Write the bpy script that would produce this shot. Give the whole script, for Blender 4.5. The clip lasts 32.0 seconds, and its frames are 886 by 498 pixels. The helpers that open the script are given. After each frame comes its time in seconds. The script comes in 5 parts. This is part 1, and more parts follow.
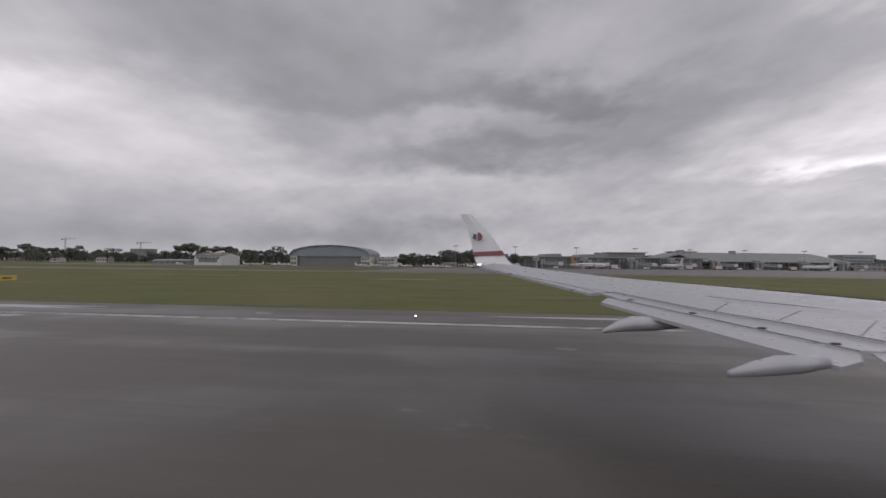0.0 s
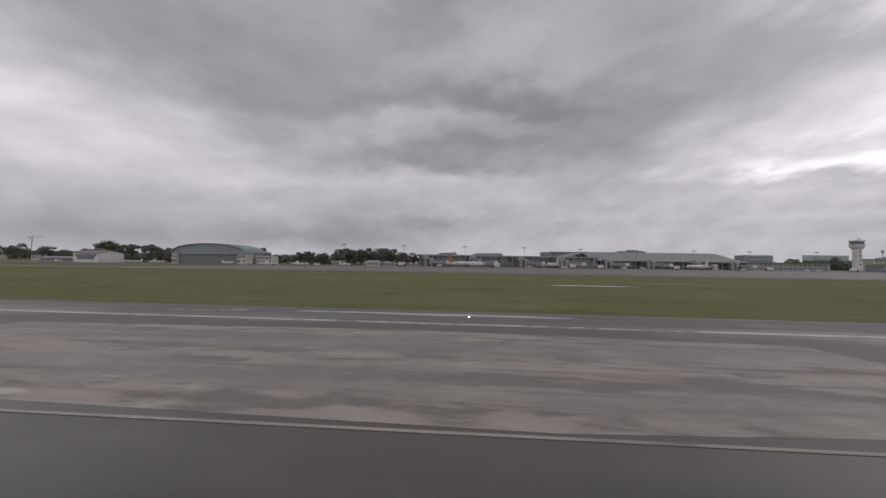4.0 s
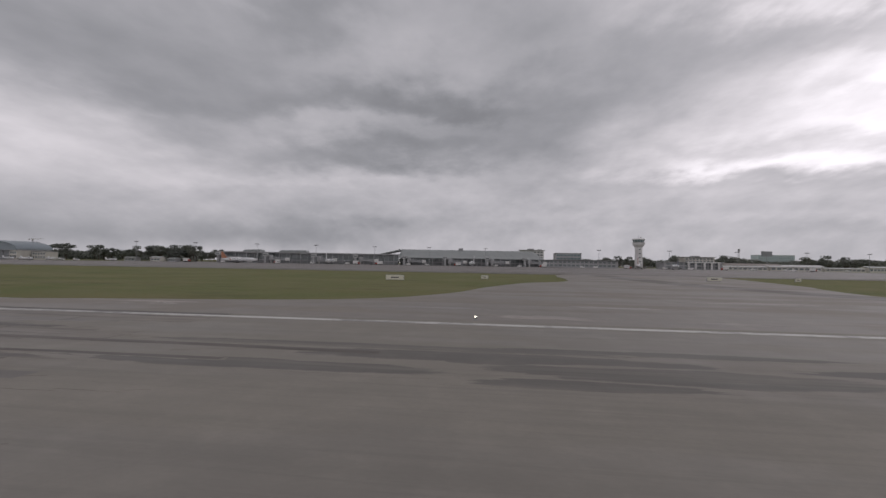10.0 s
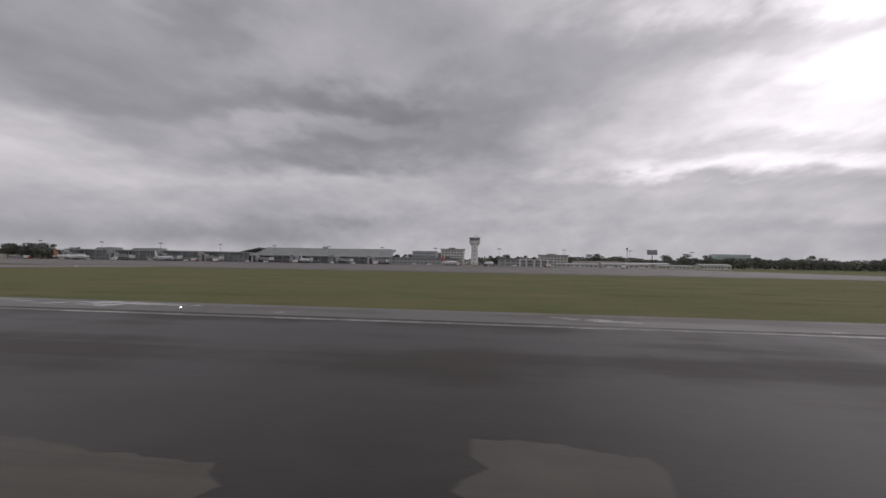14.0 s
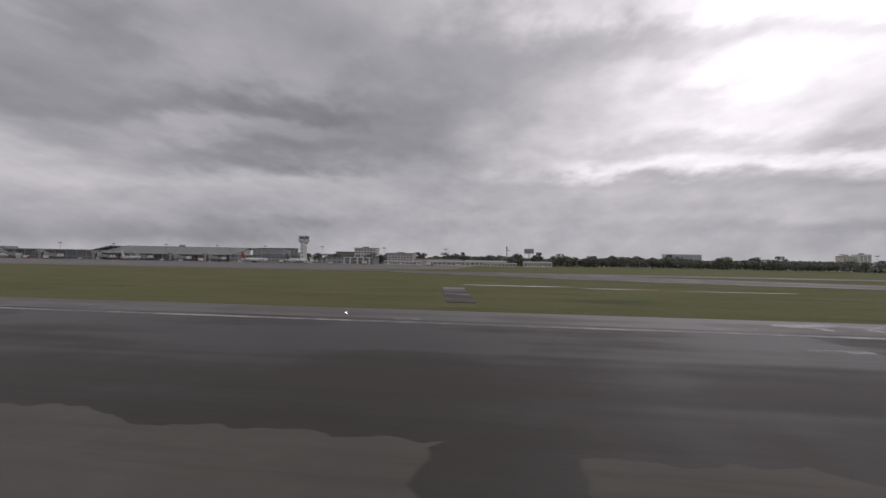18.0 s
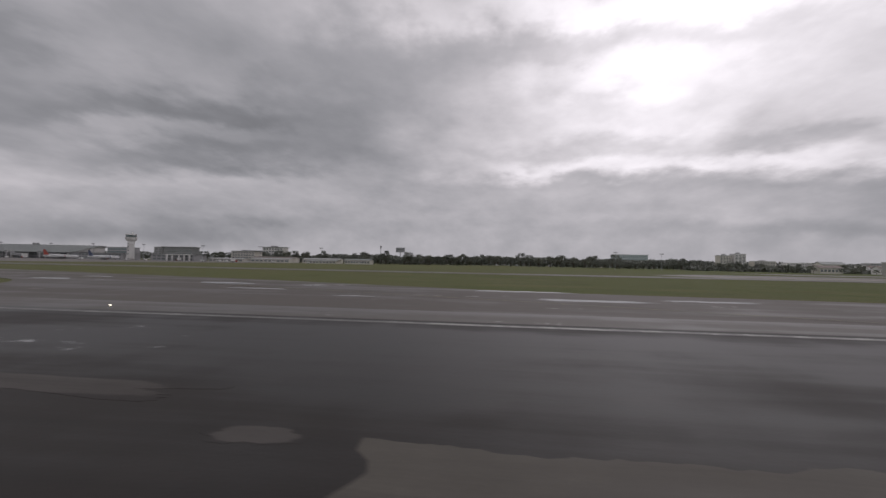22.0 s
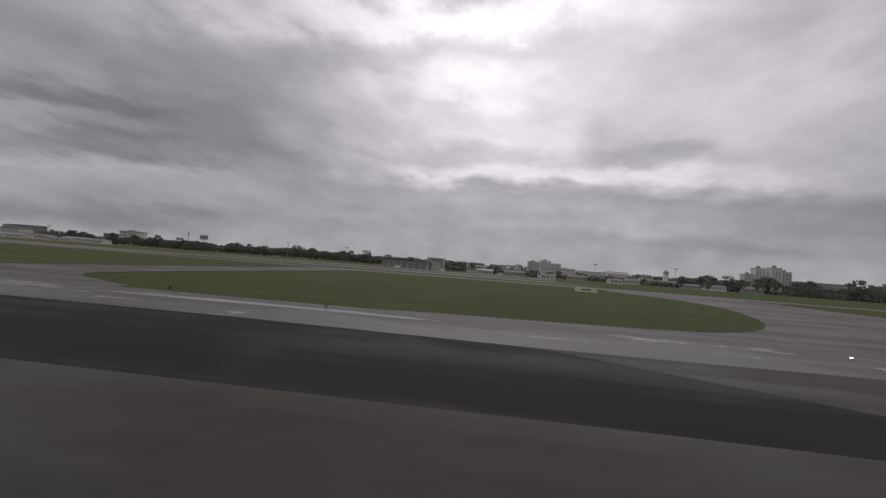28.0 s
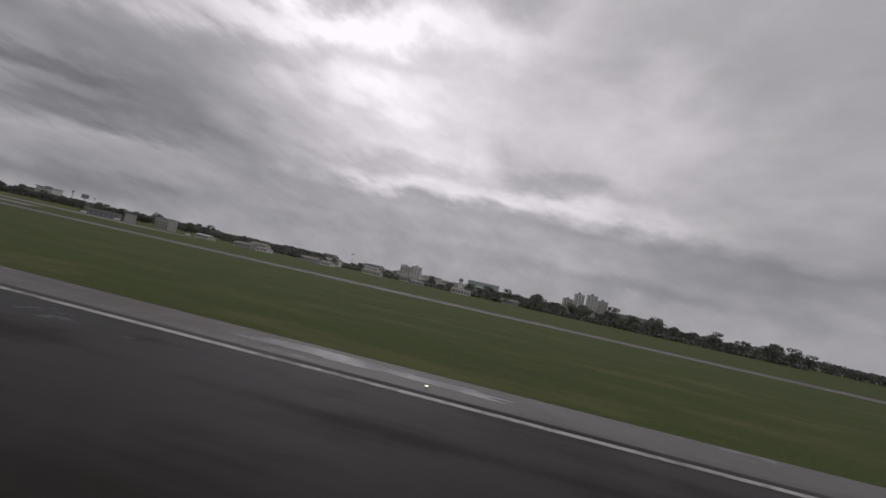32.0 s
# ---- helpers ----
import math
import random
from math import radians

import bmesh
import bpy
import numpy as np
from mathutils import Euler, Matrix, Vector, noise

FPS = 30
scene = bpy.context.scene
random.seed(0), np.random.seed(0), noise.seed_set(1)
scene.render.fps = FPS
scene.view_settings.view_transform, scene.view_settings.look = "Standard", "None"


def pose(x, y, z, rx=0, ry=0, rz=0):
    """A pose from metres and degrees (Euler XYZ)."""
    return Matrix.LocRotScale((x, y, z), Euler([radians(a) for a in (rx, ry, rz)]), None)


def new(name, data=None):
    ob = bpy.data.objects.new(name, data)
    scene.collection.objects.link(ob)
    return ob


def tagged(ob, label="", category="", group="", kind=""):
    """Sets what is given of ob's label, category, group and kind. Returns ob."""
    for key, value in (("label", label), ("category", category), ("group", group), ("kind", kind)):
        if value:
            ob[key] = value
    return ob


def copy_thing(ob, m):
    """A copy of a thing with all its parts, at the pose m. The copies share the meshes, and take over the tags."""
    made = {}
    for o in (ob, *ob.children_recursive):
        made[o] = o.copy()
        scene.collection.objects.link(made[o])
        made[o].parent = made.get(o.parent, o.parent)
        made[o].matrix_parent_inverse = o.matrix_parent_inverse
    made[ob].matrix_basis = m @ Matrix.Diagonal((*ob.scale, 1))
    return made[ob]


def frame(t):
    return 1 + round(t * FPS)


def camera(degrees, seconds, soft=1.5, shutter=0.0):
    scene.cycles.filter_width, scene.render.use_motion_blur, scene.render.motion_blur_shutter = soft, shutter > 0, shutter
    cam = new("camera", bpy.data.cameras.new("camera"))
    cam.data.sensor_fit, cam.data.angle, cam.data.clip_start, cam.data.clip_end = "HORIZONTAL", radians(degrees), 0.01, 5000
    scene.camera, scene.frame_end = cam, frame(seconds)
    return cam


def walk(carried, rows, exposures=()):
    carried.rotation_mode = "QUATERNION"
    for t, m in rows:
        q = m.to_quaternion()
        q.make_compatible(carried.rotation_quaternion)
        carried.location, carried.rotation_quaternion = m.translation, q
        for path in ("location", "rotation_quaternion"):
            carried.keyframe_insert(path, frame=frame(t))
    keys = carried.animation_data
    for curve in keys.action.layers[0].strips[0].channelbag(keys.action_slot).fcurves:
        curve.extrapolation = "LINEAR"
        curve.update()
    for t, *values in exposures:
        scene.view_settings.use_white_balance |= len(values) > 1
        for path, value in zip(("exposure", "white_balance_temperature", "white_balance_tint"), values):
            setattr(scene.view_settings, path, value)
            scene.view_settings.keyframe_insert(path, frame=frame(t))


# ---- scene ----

# The airfield is laid out in full-size metres: x along the runway, y away from it, z up.
# U brings all of it to the scale of the run.
U = 0.46

# ---- camera and its run: seconds, metres along the runway, eye height, pitch, lean ----
PATH = [
    (0, 0.0, 3.5, 1.97, 0.61), (1, 25.7, 3.5, 1.96, 0.65), (2, 53.8, 3.5, 1.94, 0.7), (3, 84.1, 3.5, 1.93, 0.75), 
    (4, 116.7, 3.5, 1.92, 0.8), (5, 151.4, 3.5, 1.9, 0.85), (6, 188.3, 3.5, 1.89, 0.9), (7, 227.2, 3.5, 1.88, 0.91), 
    (8, 268.3, 3.5, 1.87, 0.91), (9, 311.3, 3.5, 1.86, 0.92), (10, 356.3, 3.5, 1.85, 0.93), (11, 403.3, 3.5, 1.84, 0.94), 
    (12, 452.2, 3.5, 1.83, 0.94), (13, 503.0, 3.5, 1.82, 0.95), (14, 555.7, 3.5, 1.83, 0.96), (15, 610.2, 3.5, 1.84, 0.98), 
    (16, 666.5, 3.5, 1.85, 0.99), (17, 724.5, 3.5, 1.86, 1.01), (18, 784.4, 3.5, 1.87, 1.02), (19, 845.9, 3.5, 1.88, 1.04), 
    (20, 909.2, 3.5, 1.89, 1.05), (21, 974.2, 3.5, 1.92, 1.08), (22, 1040.9, 3.5, 1.95, 1.11), (23, 1109.3, 3.5, 1.98, 1.14), 
    (24, 1179.3, 3.5, 2.01, 1.17), (25, 1250.9, 3.5, 2.05, 1.25), (26, 1324.2, 3.5, 2.09, 1.67), (27, 1399.1, 3.5, 2.23, 2.55), 
    (27.5, 1437.2, 3.5, 2.35, 3.3), (28, 1475.7, 3.5, 2.48, 4.32), (28.5, 1514.5, 3.5, 2.57, 5.5), (29, 1553.8, 3.5, 2.68, 6.74), 
    (29.5, 1593.5, 3.5, 2.98, 8.1), (30, 1633.6, 3.54, 3.56, 9.43), (30.5, 1674.1, 3.83, 4.19, 10.53), (31, 1715.0, 4.52, 4.63, 11.36), 
    (31.5, 1756.3, 5.4, 4.83, 11.96), (32, 1798.0, 6.3, 4.92, 12.4), 
]

cam = camera(92.0, 32.0, soft=1.5, shutter=0.06)
walk(cam, [(t, pose(x * U, 0, z * U, 90 + p, -r, 7.0)) for t, x, z, p, r in PATH],
     exposures=[(0, 0.12, 6500, 17), (9, 0.08, 6500, 17), (14, 0.01, 6500, 17), (20, -0.10, 6500, 17), (25, -0.22, 6500, 17), (28, -0.32, 6500, 17), (32, -0.40, 6500, 17)])

# ---- world: daylight above a closed cloud deck ----
world = bpy.data.worlds.new("overcast_world")
scene.world = world
world.use_nodes = True
wn = world.node_tree
sky = wn.nodes.new("ShaderNodeTexSky")
sky.sky_type, sky.sun_disc = "NISHITA", False
sky.sun_elevation, sky.sun_rotation = radians(48), radians(20)
wn.links.new(sky.outputs[0], wn.nodes["Background"].inputs[0])
wn.nodes["Background"].inputs[1].default_value = 0.1


# ---- materials ----
class Nodes:
    """A small writer of node materials."""

    def __init__(self, name):
        self.mat = bpy.data.materials.new(name)
        self.mat.use_nodes = True
        self.tree = self.mat.node_tree
        self.bsdf = self.tree.nodes["Principled BSDF"]
        self.out = self.tree.nodes["Material Output"]

    def node(self, kind):
        return self.tree.nodes.new(kind)

    def put(self, socket, value):
        if isinstance(value, bpy.types.NodeSocket):
            self.tree.links.new(value, socket)
        elif isinstance(value, tuple) and len(value) == 3 and socket.type == "RGBA":
            socket.default_value = (*value, 1)
        else:
            socket.default_value = value

    def math(self, op, a, b=0.0, c=0.0):
        n = self.node("ShaderNodeMath")
        n.operation = op
        for socket, value in zip(n.inputs, (a, b, c)):
            self.put(socket, value)
        return n.outputs[0]

    def place(self, scale=(1, 1, 1), shift=(0, 0, 0), world_space=False):
        src = self.node("ShaderNodeNewGeometry").outputs["Position"] if world_space else self.node("ShaderNodeTexCoord").outputs["Object"]
        m = self.node("ShaderNodeMapping")
        self.put(m.inputs["Vector"], src)
        m.inputs["Scale"].default_value, m.inputs["Location"].default_value = scale, shift
        return m.outputs[0]

    def noise(self, where, scale, detail=4.0, rough=0.55, warp=0.0):
        n = self.node("ShaderNodeTexNoise")
        self.put(n.inputs["Vector"], where)
        n.inputs["Scale"].default_value, n.inputs["Detail"].default_value = scale, detail
        n.inputs["Roughness"].default_value, n.inputs["Distortion"].default_value = rough, warp
        return n.outputs["Fac"]

    def ramp(self, value, lo, hi, a=0.0, b=1.0):
        n = self.node("ShaderNodeMapRange")
        n.interpolation_type = "SMOOTHSTEP"
        for socket, v in zip(n.inputs, (value, lo, hi, a, b)):
            self.put(socket, v)
        return n.outputs[0]

    def mix(self, fac, a, b, blend="MIX"):
        n = self.node("ShaderNodeMix")
        n.data_type, n.blend_type = "RGBA", blend
        self.put(n.inputs[0], fac)
        self.put(n.inputs[6], a)
        self.put(n.inputs[7], b)
        return n.outputs[2]

    def bump(self, height, strength=0.3, distance=0.02):
        n = self.node("ShaderNodeBump")
        self.put(n.inputs["Height"], height)
        n.inputs["Strength"].default_value, n.inputs["Distance"].default_value = strength, distance
        self.put(self.bsdf.inputs["Normal"], n.outputs[0])

    def finish(self, colour, rough=0.6, metal=0.0, spec=0.5):
        self.put(self.bsdf.inputs["Base Color"], colour)
        self.put(self.bsdf.inputs["Roughness"], rough)
        self.put(self.bsdf.inputs["Metallic"], metal)
        self.put(self.bsdf.inputs["Specular IOR Level"], spec)
        return self.mat


def paint(name, colour, rough=0.5, metal=0.0, wear=0.25, scale=1.2, streak=True):
    """Painted or plastered surface: fine grain, broad weathering and rain streaks."""
    n = Nodes(name)
    where = n.place()
    broad = n.noise(where, scale, 5)
    fine = n.noise(where, scale * 9, 3)
    runs = n.noise(n.place((2.5, 2.5, 0.22)), scale, 4) if streak else fine
    dirt = n.math("ADD", n.math("MULTIPLY", n.ramp(broad, 0.35, 0.75), 0.6), n.math("MULTIPLY", n.ramp(runs, 0.45, 0.8), 0.4))
    dark = tuple(c * 0.55 + 0.012 for c in colour)
    col = n.mix(n.math("MULTIPLY", dirt, wear), colour, dark)
    rnd = n.node("ShaderNodeObjectInfo").outputs["Random"]
    col = n.mix(n.math("MULTIPLY", rnd, 0.10), col, dark)
    n.bump(fine, 0.15, 0.01)
    return n.finish(col, n.ramp(fine, 0.2, 0.8, max(rough - 0.1, 0.03), rough + 0.12), metal)


def glass(name, colour, rough=0.08):
    """Dark facade glazing that mirrors the sky."""
    n = Nodes(name)
    where = n.place()
    rnd = n.node("ShaderNodeObjectInfo").outputs["Random"]
    dark = tuple(c * 0.45 for c in colour)
    col = n.mix(n.math("MULTIPLY", n.noise(where, 0.6, 3), rnd), colour, dark)
    n.bump(n.noise(where, 0.35, 2), 0.08, 0.02)
    return n.finish(col, n.ramp(n.noise(where, 3.0), 0.3, 0.7, rough, rough + 0.08), 0.0, 0.8)


def pavement(name, dry, wet, pools, streak=0.35, gloss=0.22, seed=0.0, spec=0.5, stain=None, smudge=0.0, vary=0.0, skids=0.0):
    """Airfield surface: aggregate, tyre streaks along the runway, damp patches and shallow pools."""
    n = Nodes(name)
    dry, wet = ((r * 1.055, g * 0.97, b * 0.90) for r, g, b in (dry, wet))
    where = n.place((1 / U, 1 / U, 1 / U), (seed, seed * 2.3, 0), True)
    long_way = n.place((0.05 / U, 1.1 / U, 1 / U), (seed, seed, 0), True)
    far_way = n.place((0.012 / U, 0.16 / U, 1 / U), (seed, seed * 0.7, 0), True)
    grain = n.noise(where, 9.0, 3)
    mottled = n.noise(where, 0.55, 6, 0.65)
    lines = n.noise(long_way, 0.8, 5, 0.7)
    bands = n.noise(far_way, 1.0, 5, 0.6)
    damp = n.ramp(n.math("ADD", n.math("MULTIPLY", bands, 0.6), n.math("MULTIPLY", n.noise(where, 0.10, 4), 0.4)), 0.40, 0.60)
    col = n.mix(damp, dry, wet)
    rubber = tuple(c * 0.45 for c in wet)
    col = n.mix(n.math("MULTIPLY", n.ramp(lines, 0.48, 0.72), streak), col, rubber)
    col = n.mix(n.math("MULTIPLY", n.ramp(mottled, 0.4, 0.8), 0.35), col, tuple(min(c * 1.5, 0.5) for c in dry))
    col = n.mix(n.math("MULTIPLY", grain, 0.35), col, tuple(c * 0.6 for c in wet))
    if smudge:
        worn = n.noise(n.place((0.6 / U, 1.4 / U, 1), (seed, 1, 0), True), 0.5, 6, 0.62)
        col = n.mix(n.math("MULTIPLY", n.ramp(worn, 0.47, 0.62), smudge), col, wet)
    if skids:
        # short scrubbed rubber streaks of several widths, thicker in some lanes than in others
        lanes = n.ramp(n.noise(n.place((0.004 / U, 0.33 / U, 1), (seed, 3, 0), True), 1.0, 3, 0.6), 0.36, 0.62, 0.25, 1.0)
        thin_runs = n.ramp(n.noise(n.place((0.11 / U, 2.6 / U, 1), (seed, 8, 0), True), 0.9, 6, 0.68), 0.50, 0.60)
        wide_runs = n.ramp(n.noise(n.place((0.05 / U, 0.9 / U, 1), (seed, 2, 0), True), 0.9, 6, 0.66), 0.50, 0.62)
        scuffs = n.math("MAXIMUM", thin_runs, n.math("MULTIPLY", wide_runs, 0.8))
        col = n.mix(n.math("MULTIPLY", n.math("MULTIPLY", scuffs, lanes), skids), col, rubber)
    if vary:
        col = n.mix(n.math("MULTIPLY", n.node("ShaderNodeObjectInfo").outputs["Random"], vary), col, rubber)
    pool = n.ramp(n.math("ADD", n.math("MULTIPLY", n.noise(n.place((0.35 / U, 1 / U, 1), (seed, 0, 0), True), 0.16, 5, 0.6), 0.75), n.math("MULTIPLY", mottled, 0.25)), 0.66 - pools, 0.70 - pools)
    rough = n.math("SUBTRACT", n.ramp(damp, 0.0, 1.0, gloss + 0.36, gloss + 0.16), n.math("MULTIPLY", pool, gloss + 0.06))
    n.bump(n.math("MULTIPLY", grain, n.math("SUBTRACT", 1.0, pool)), 0.30, 0.006)
    if stain:
        # a stain that breaks up and thins out towards the rim of its patch
        gen = n.node("ShaderNodeSeparateXYZ")
        n.put(gen.inputs[0], n.node("ShaderNodeTexCoord").outputs["Generated"])
        du, dv = (n.math("ABSOLUTE", n.math("SUBTRACT", c, 0.5)) for c in gen.outputs[:2])
        rim = n.math("SQRT", n.math("ADD", n.math("MULTIPLY", du, du), n.math("MULTIPLY", dv, dv)))
        torn = n.math("ADD", n.math("MULTIPLY", n.noise(n.place((0.5 / U, 1.2 / U, 1), (seed, 0, 0), True), 0.5, 6, 0.62), 0.55), n.math("MULTIPLY", lines, 0.12))
        there = n.math("MULTIPLY", n.ramp(n.math("ADD", rim, torn), 0.70, 0.77, 1.0, 0.0), n.ramp(lines, 0.3, 0.55, 0.3, 1.0))
        ink = n.mix(n.math("MULTIPLY", grain, 0.4), stain, tuple(c * 0.65 for c in stain))
        ink = n.mix(n.math("MULTIPLY", n.ramp(mottled, 0.45, 0.75), 0.35), ink, wet)
        col = n.mix(there, col, ink)
        rough = n.math("ADD", rough, n.math("MULTIPLY", there, 0.08))
    return n.finish(col, rough, 0.0, spec)


def grass_ground():
    """Mown airfield grass: tufts, dry yellow drifts and darker wet hollows."""
    n = Nodes("airfield_grass")
    where = n.place((1 / U, 1 / U, 1 / U), (0, 0, 0), True)
    strips = n.place((0.05 / U, 0.35 / U, 1 / U), (3, 0, 0), True)
    tuft = n.noise(where, 2.2, 6, 0.7)
    drift = n.noise(where, 0.06, 5, 0.6)
    mown = n.noise(strips, 0.5, 5, 0.65)
    col = n.mix(n.ramp(drift, 0.35, 0.65), (0.132, 0.146, 0.050), (0.194, 0.176, 0.082))
    col = n.mix(n.math("MULTIPLY", n.ramp(mown, 0.4, 0.7), 0.55), col, (0.106, 0.136, 0.040))
    col = n.mix(n.math("MULTIPLY", n.ramp(tuft, 0.3, 0.75), 0.6), col, (0.084, 0.092, 0.034))
    col = n.mix(n.math("MULTIPLY", n.ramp(n.noise(where, 0.35, 4), 0.52, 0.72), 0.5), col, (0.17, 0.145, 0.075))
    along = n.node("ShaderNodeSeparateXYZ")
    n.put(along.inputs[0], n.node("ShaderNodeNewGeometry").outputs["Position"])
    lush = n.ramp(n.math("ADD", along.outputs[0], n.math("MULTIPLY", drift, 120 * U)), 640 * U, 1700 * U)
    col = n.mix(n.math("MULTIPLY", lush, 0.92), col, n.mix(n.ramp(tuft, 0.3, 0.75), (0.072, 0.100, 0.018), (0.036, 0.054, 0.010)))
    straw = n.math("MULTIPLY", n.ramp(n.noise(n.place((0.35 / U, 1 / U, 1 / U), (7, 0, 0), True), 0.13, 6, 0.68), 0.48, 0.66), 0.5)
    col = n.mix(straw, col, (0.150, 0.136, 0.052))
    bare = n.math("MULTIPLY", n.ramp(n.noise(n.place((0.3 / U, 1 / U, 1 / U), (31, 0, 0), True), 0.22, 6, 0.66), 0.53, 0.68), 0.5)
    col = n.mix(bare, col, (0.060, 0.056, 0.026))
    n.bump(tuft, 0.9, 0.10)
    return n.finish(col, 0.85, 0.0, 0.2)


def leaves(name, a, b):
    n = Nodes(name)
    isle = n.node("ShaderNodeNewGeometry").outputs["Random Per Island"]
    rnd = n.node("ShaderNodeObjectInfo").outputs["Random"]
    col = n.mix(isle, a, b)
    col = n.mix(n.math("MULTIPLY", rnd, 0.5), col, tuple(c * 0.6 for c in a))
    thin = n.node("ShaderNodeBsdfTranslucent")
    n.put(thin.inputs[0], col)
    both = n.node("ShaderNodeMixShader")
    both.inputs[0].default_value = 0.5
    n.bsdf.inputs["Sheen Weight"].default_value = 0.7
    n.bsdf.inputs["Sheen Roughness"].default_value = 0.5
    n.finish(col, 0.34, 0.0, 0.85)
    n.tree.links.new(n.bsdf.outputs[0], both.inputs[1])
    n.tree.links.new(thin.outputs[0], both.inputs[2])
    n.tree.links.new(both.outputs[0], n.out.inputs[0])
    return n.mat


def lamp_glow(name, colour, power):
    n = Nodes(name)
    n.put(n.bsdf.inputs["Emission Color"], colour)
    n.bsdf.inputs["Emission Strength"].default_value = power
    return n.finish(colour, 0.3)


def cloud_deck():
    """A broken grey overcast, lit from above: thin bright gaps and heavy blue-grey bellies with ragged rims."""
    n = Nodes("cloud_deck")
    away = n.node("ShaderNodeVectorMath")
    away.operation = "SUBTRACT"
    n.put(away.inputs[0], n.node("ShaderNodeNewGeometry").outputs["Position"])
    away.inputs[1].default_value = (870 * U, 0, 0)
    sep = n.node("ShaderNodeSeparateXYZ")
    n.put(sep.inputs[0], away.outputs[0])
    x, y, z = sep.outputs

    across = n.math("DIVIDE", x, 100 * U)
    slope = n.math("MULTIPLY", n.math("ARCTAN2", n.math("DIVIDE", n.math("ADD", z, 3 * U), 520 * U), n.math("DIVIDE", y, 2700 * U)), 180 / math.pi)

    def vault(step, shift):
        m = n.node("ShaderNodeCombineXYZ")
        n.put(m.inputs[0], n.math("DIVIDE", across, step))
        n.put(m.inputs[1], n.math("DIVIDE", y, step * 125 * U))
        n.put(m.inputs[2], n.math("ADD", n.math("DIVIDE", z, step * 100 * U), shift))
        return m.outputs[0]

    def swing(where, detail, rough, amount):
        return n.math("MULTIPLY", n.math("SUBTRACT", n.noise(where, 1.0, detail, rough), 0.5), amount)

    along = n.math("ADD", across, swing(vault(2.1, 0.0), 5, 0.52, 3.6))
    rise = n.math("ADD", slope, swing(vault(2.1, 7.3), 5, 0.54, 16.0))
    light = n.math("ADD", CLOUD_BASE, n.math("ADD", swing(vault(1.9, 3.1), 6, 0.54, 0.75), swing(vault(0.5, 5.7), 4, 0.55, 0.12)))

    def mass(at_x, up, rx, ry):
        dx = n.math("DIVIDE", n.math("SUBTRACT", along, at_x), rx)
        dy = n.math("DIVIDE", n.math("SUBTRACT", rise, up), ry)
        return n.math("EXPONENT", n.math("MULTIPLY", n.math("ADD", n.math("MULTIPLY", dx, dx), n.math("MULTIPLY", dy, dy)), -1.0))

    for at_x, up, rx, ry, stops in HEAVY_CLOUD + THIN_CLOUD:
        light = n.math("ADD", light, n.math("MULTIPLY", mass(at_x, up, rx, ry), stops * 1.15))
    light = n.math("MINIMUM", light, 1.5)
    tint = n.mix(n.ramp(light, -1.0, 0.7), (0.955, 1.0, 1.048), (1.0, 0.992, 1.012))
    # an overcast sky brightens towards the zenith
    high = n.math("ADD", 1.0, n.math("MULTIPLY", n.ramp(rise, 74.0, 90.0), 0.3))
    glow = n.node("ShaderNodeEmission")
    n.put(glow.inputs[0], tint)
    n.put(glow.inputs[1], n.math("MULTIPLY", n.math("MULTIPLY", n.math("POWER", 2.0, light), 0.45), high))
    n.tree.links.new(glow.outputs[0], n.out.inputs[0])
    n.mat.cycles.emission_sampling = "NONE"
    return n.mat


# the cloud's thickness: hundreds of metres along, degrees up the vault, half-widths, stops darker (heavy bellies) or lighter (thin gaps)
CLOUD_BASE = 0.02
HEAVY_CLOUD = [
    (-12.0, 30.0, 5.0, 12.0, -0.2), (-8.0, 64.0, 4.0, 9.0, -0.15),
    (10.3, 56.7, 1.6, 3.0, -0.5), (11.7, 72.1, 2.2, 3.5, -0.2), (-8.7, 53.3, 4.2, 4.7, -0.49), (-8.5, 74.6, 1.6, 3.0, -0.47), (-5.9, 60.8, 5.7, 7.3, -0.44), (17.9, 39.8, 3.1, 16.0, -0.44),
    (-18.3, 19.3, 3.9, 7.0, -0.3), (-7.4, 63.6, 2.8, 3.0, -0.43), (-14.1, 15.3, 6.5, 8.0, -0.2), (0.8, 68.5, 3.0, 6.0, -0.42), (-12.3, 68.2, 3.8, 16.0, -0.36), (5.7, 53.7, 4.8, 3.0, -0.36),
    (9.2, 61.3, 1.7, 5.2, -0.35), (-23.2, 24.2, 3.4, 16.0, -0.35), (-4.6, 73.6, 1.6, 3.0, -0.33), (-14.8, 23.6, 1.6, 12.3, -0.31), (8.9, 45.3, 10.0, 3.0, -0.31), (-11.5, 27.6, 1.9, 3.0, -0.29),
    (-13.7, 75.2, 1.6, 16.0, -0.28), (-3.0, 55.9, 2.1, 16.0, -0.27), (15.0, 25.1, 4.7, 3.7, -0.2), (-3.6, 23.6, 3.4, 4.7, -0.11),
]
